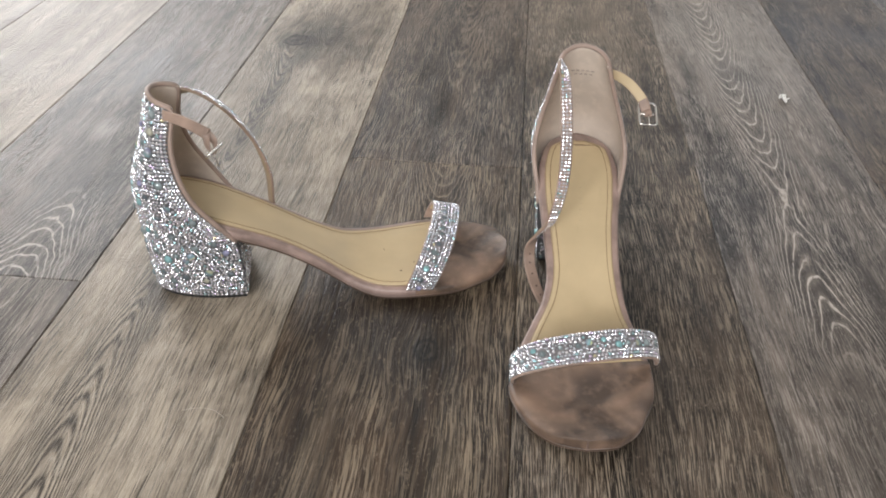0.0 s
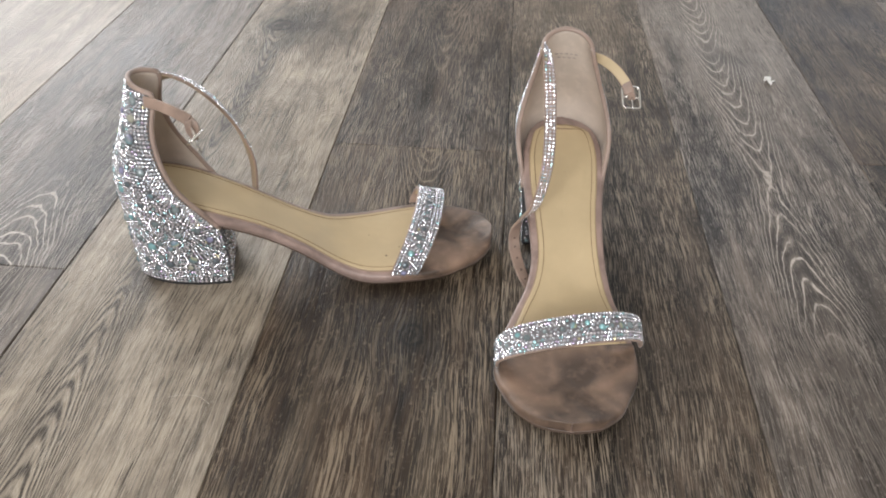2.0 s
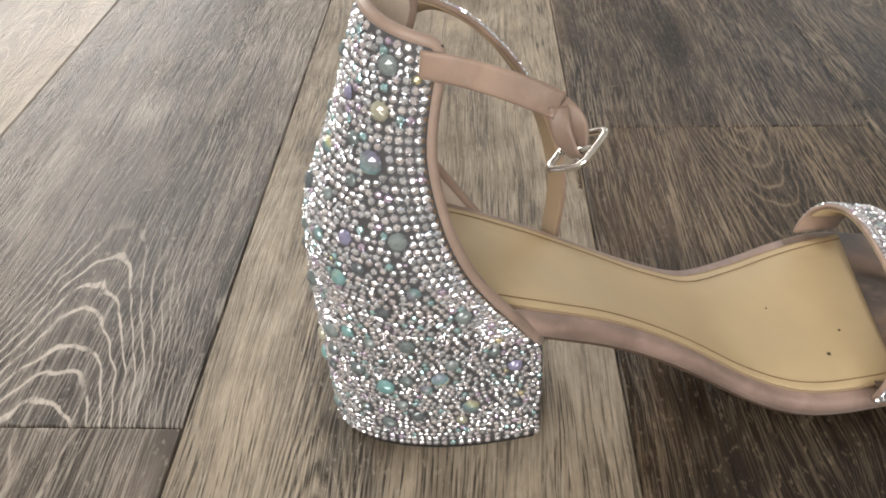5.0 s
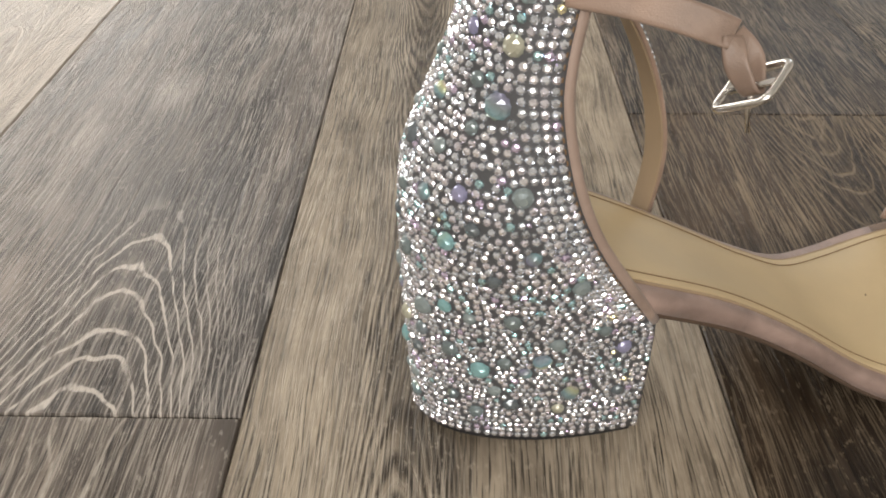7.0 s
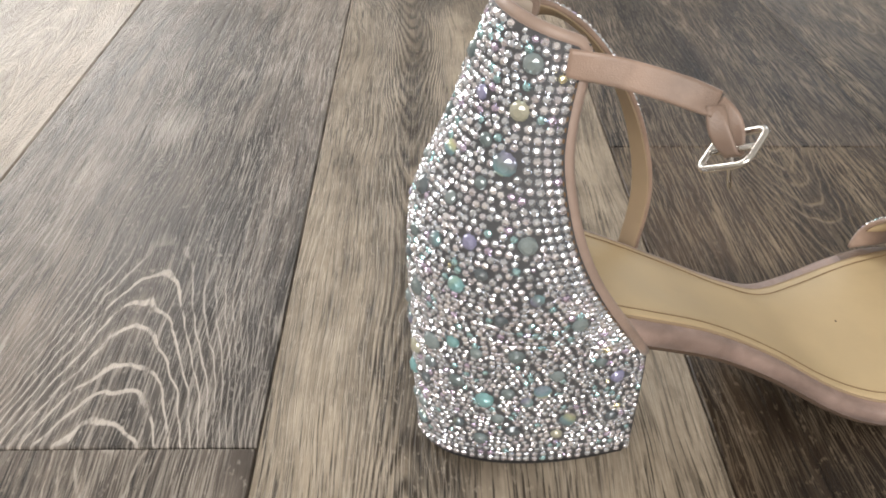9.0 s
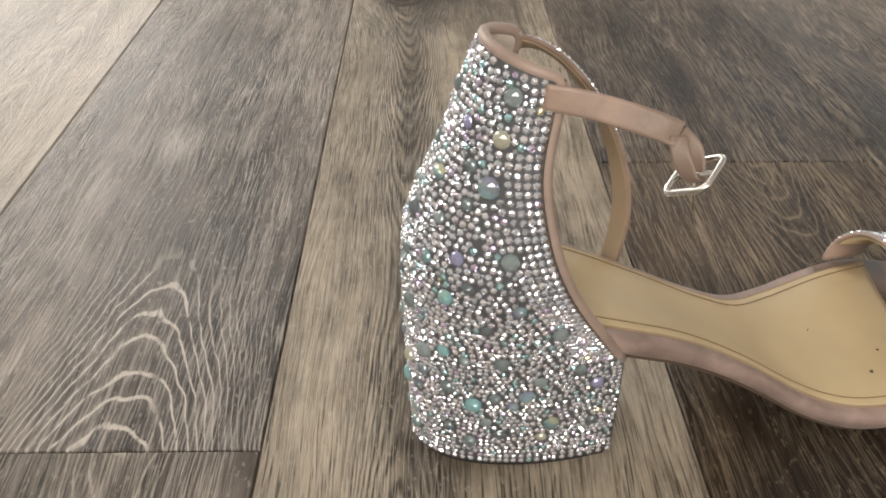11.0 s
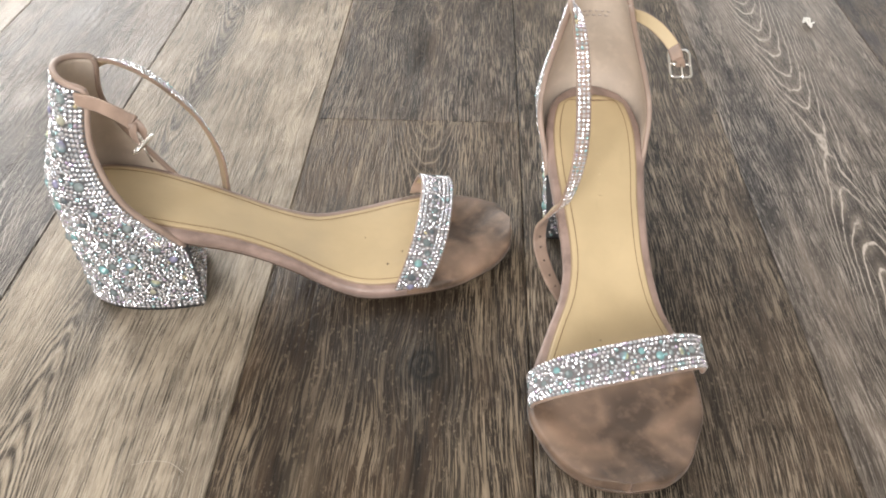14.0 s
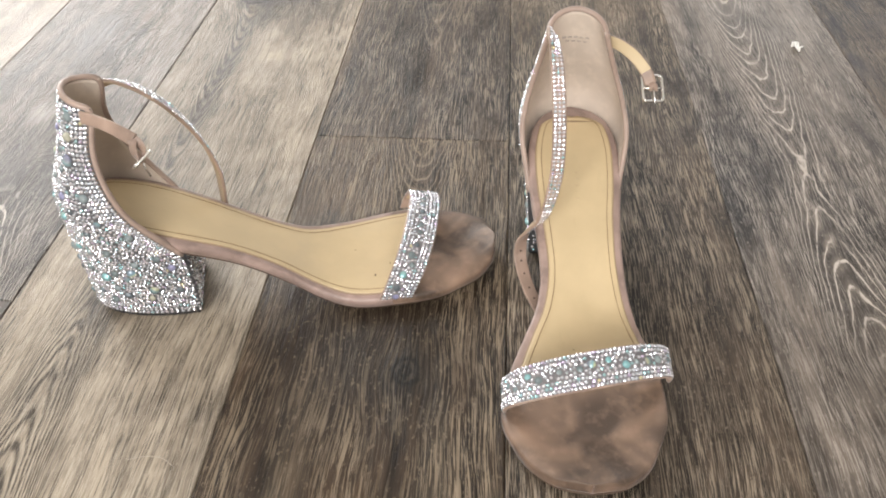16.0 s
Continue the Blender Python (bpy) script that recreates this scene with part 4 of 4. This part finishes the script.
# ---- plank floor ----
bm = bmesh.new()
box(bm, (X0 - T, Y0 - T, -0.05), (X1 + T, Y1 + T, -0.0022))
floor = tagged(flat(part("floor", bm, subfloor)), "limed oak look vinyl plank floor in mixed browns and greys", "floor", kind="structure")
rng = random.Random(3)
# strip number: place of one end joint, woods before and after it
KNOWN = {-4: (0.15, wood_light, wood_pale), -3: (0.448, plank_arches_near, plank_arches), -2: (1.35, plank_ladder, wood_light), -1: (0.652, plank_knot, plank_umber),
         0: (1.25, plank_straight, wood_grey), 1: (1.45, plank_cathedral, wood_grey), 2: (0.668, wood_dark, wood_dark), 3: (1.1, wood_grey, wood_grey), 4: (0.9, wood_grey, wood_dark), -5: (0.9, wood_pale, wood_pale)}
TONES = [wood_dark, wood_brown, wood_light, wood_grey, wood_pale]
strips = range(math.floor((X0 - SEAM) / PITCH), math.ceil((X1 - SEAM) / PITCH))
for k in strips:
    x0 = max(SEAM + k * PITCH, X0)
    x1 = min(SEAM + (k + 1) * PITCH, X1)
    joint, wa, wb = KNOWN.get(k, (rng.uniform(0, LONG), None, None))
    y = joint - LONG * math.ceil((joint - Y0) / LONG)
    while y < Y1:
        a, b = max(y, Y0), min(y + LONG, Y1)
        mat = rng.choice(TONES)
        if wa and abs(y + LONG - joint) < 0.01:
            mat = wa
        elif wb and abs(y - joint) < 0.01:
            mat = wb
        if b - a > 0.02:
            bm = bmesh.new()
            g, e = 0.00015, 0.0007
            xs, ys = (x1 - x0) / 2 - g, (b - a) / 2 - g
            rings(bm, [[(-xs, -ys, -0.0024), (xs, -ys, -0.0024), (xs, ys, -0.0024), (-xs, ys, -0.0024)], [(-xs, -ys, -0.0008), (xs, -ys, -0.0008), (xs, ys, -0.0008), (-xs, ys, -0.0008)],
                       [(-xs + e, -ys + e, 0), (xs - e, -ys + e, 0), (xs - e, ys - e, 0), (-xs + e, ys - e, 0)]])
            ob = flat(part("plank", bm, mat, floor))
            ob.matrix_basis = Matrix.Translation(((x0 + x1) / 2, (a + b) / 2, 0))
        y += LONG
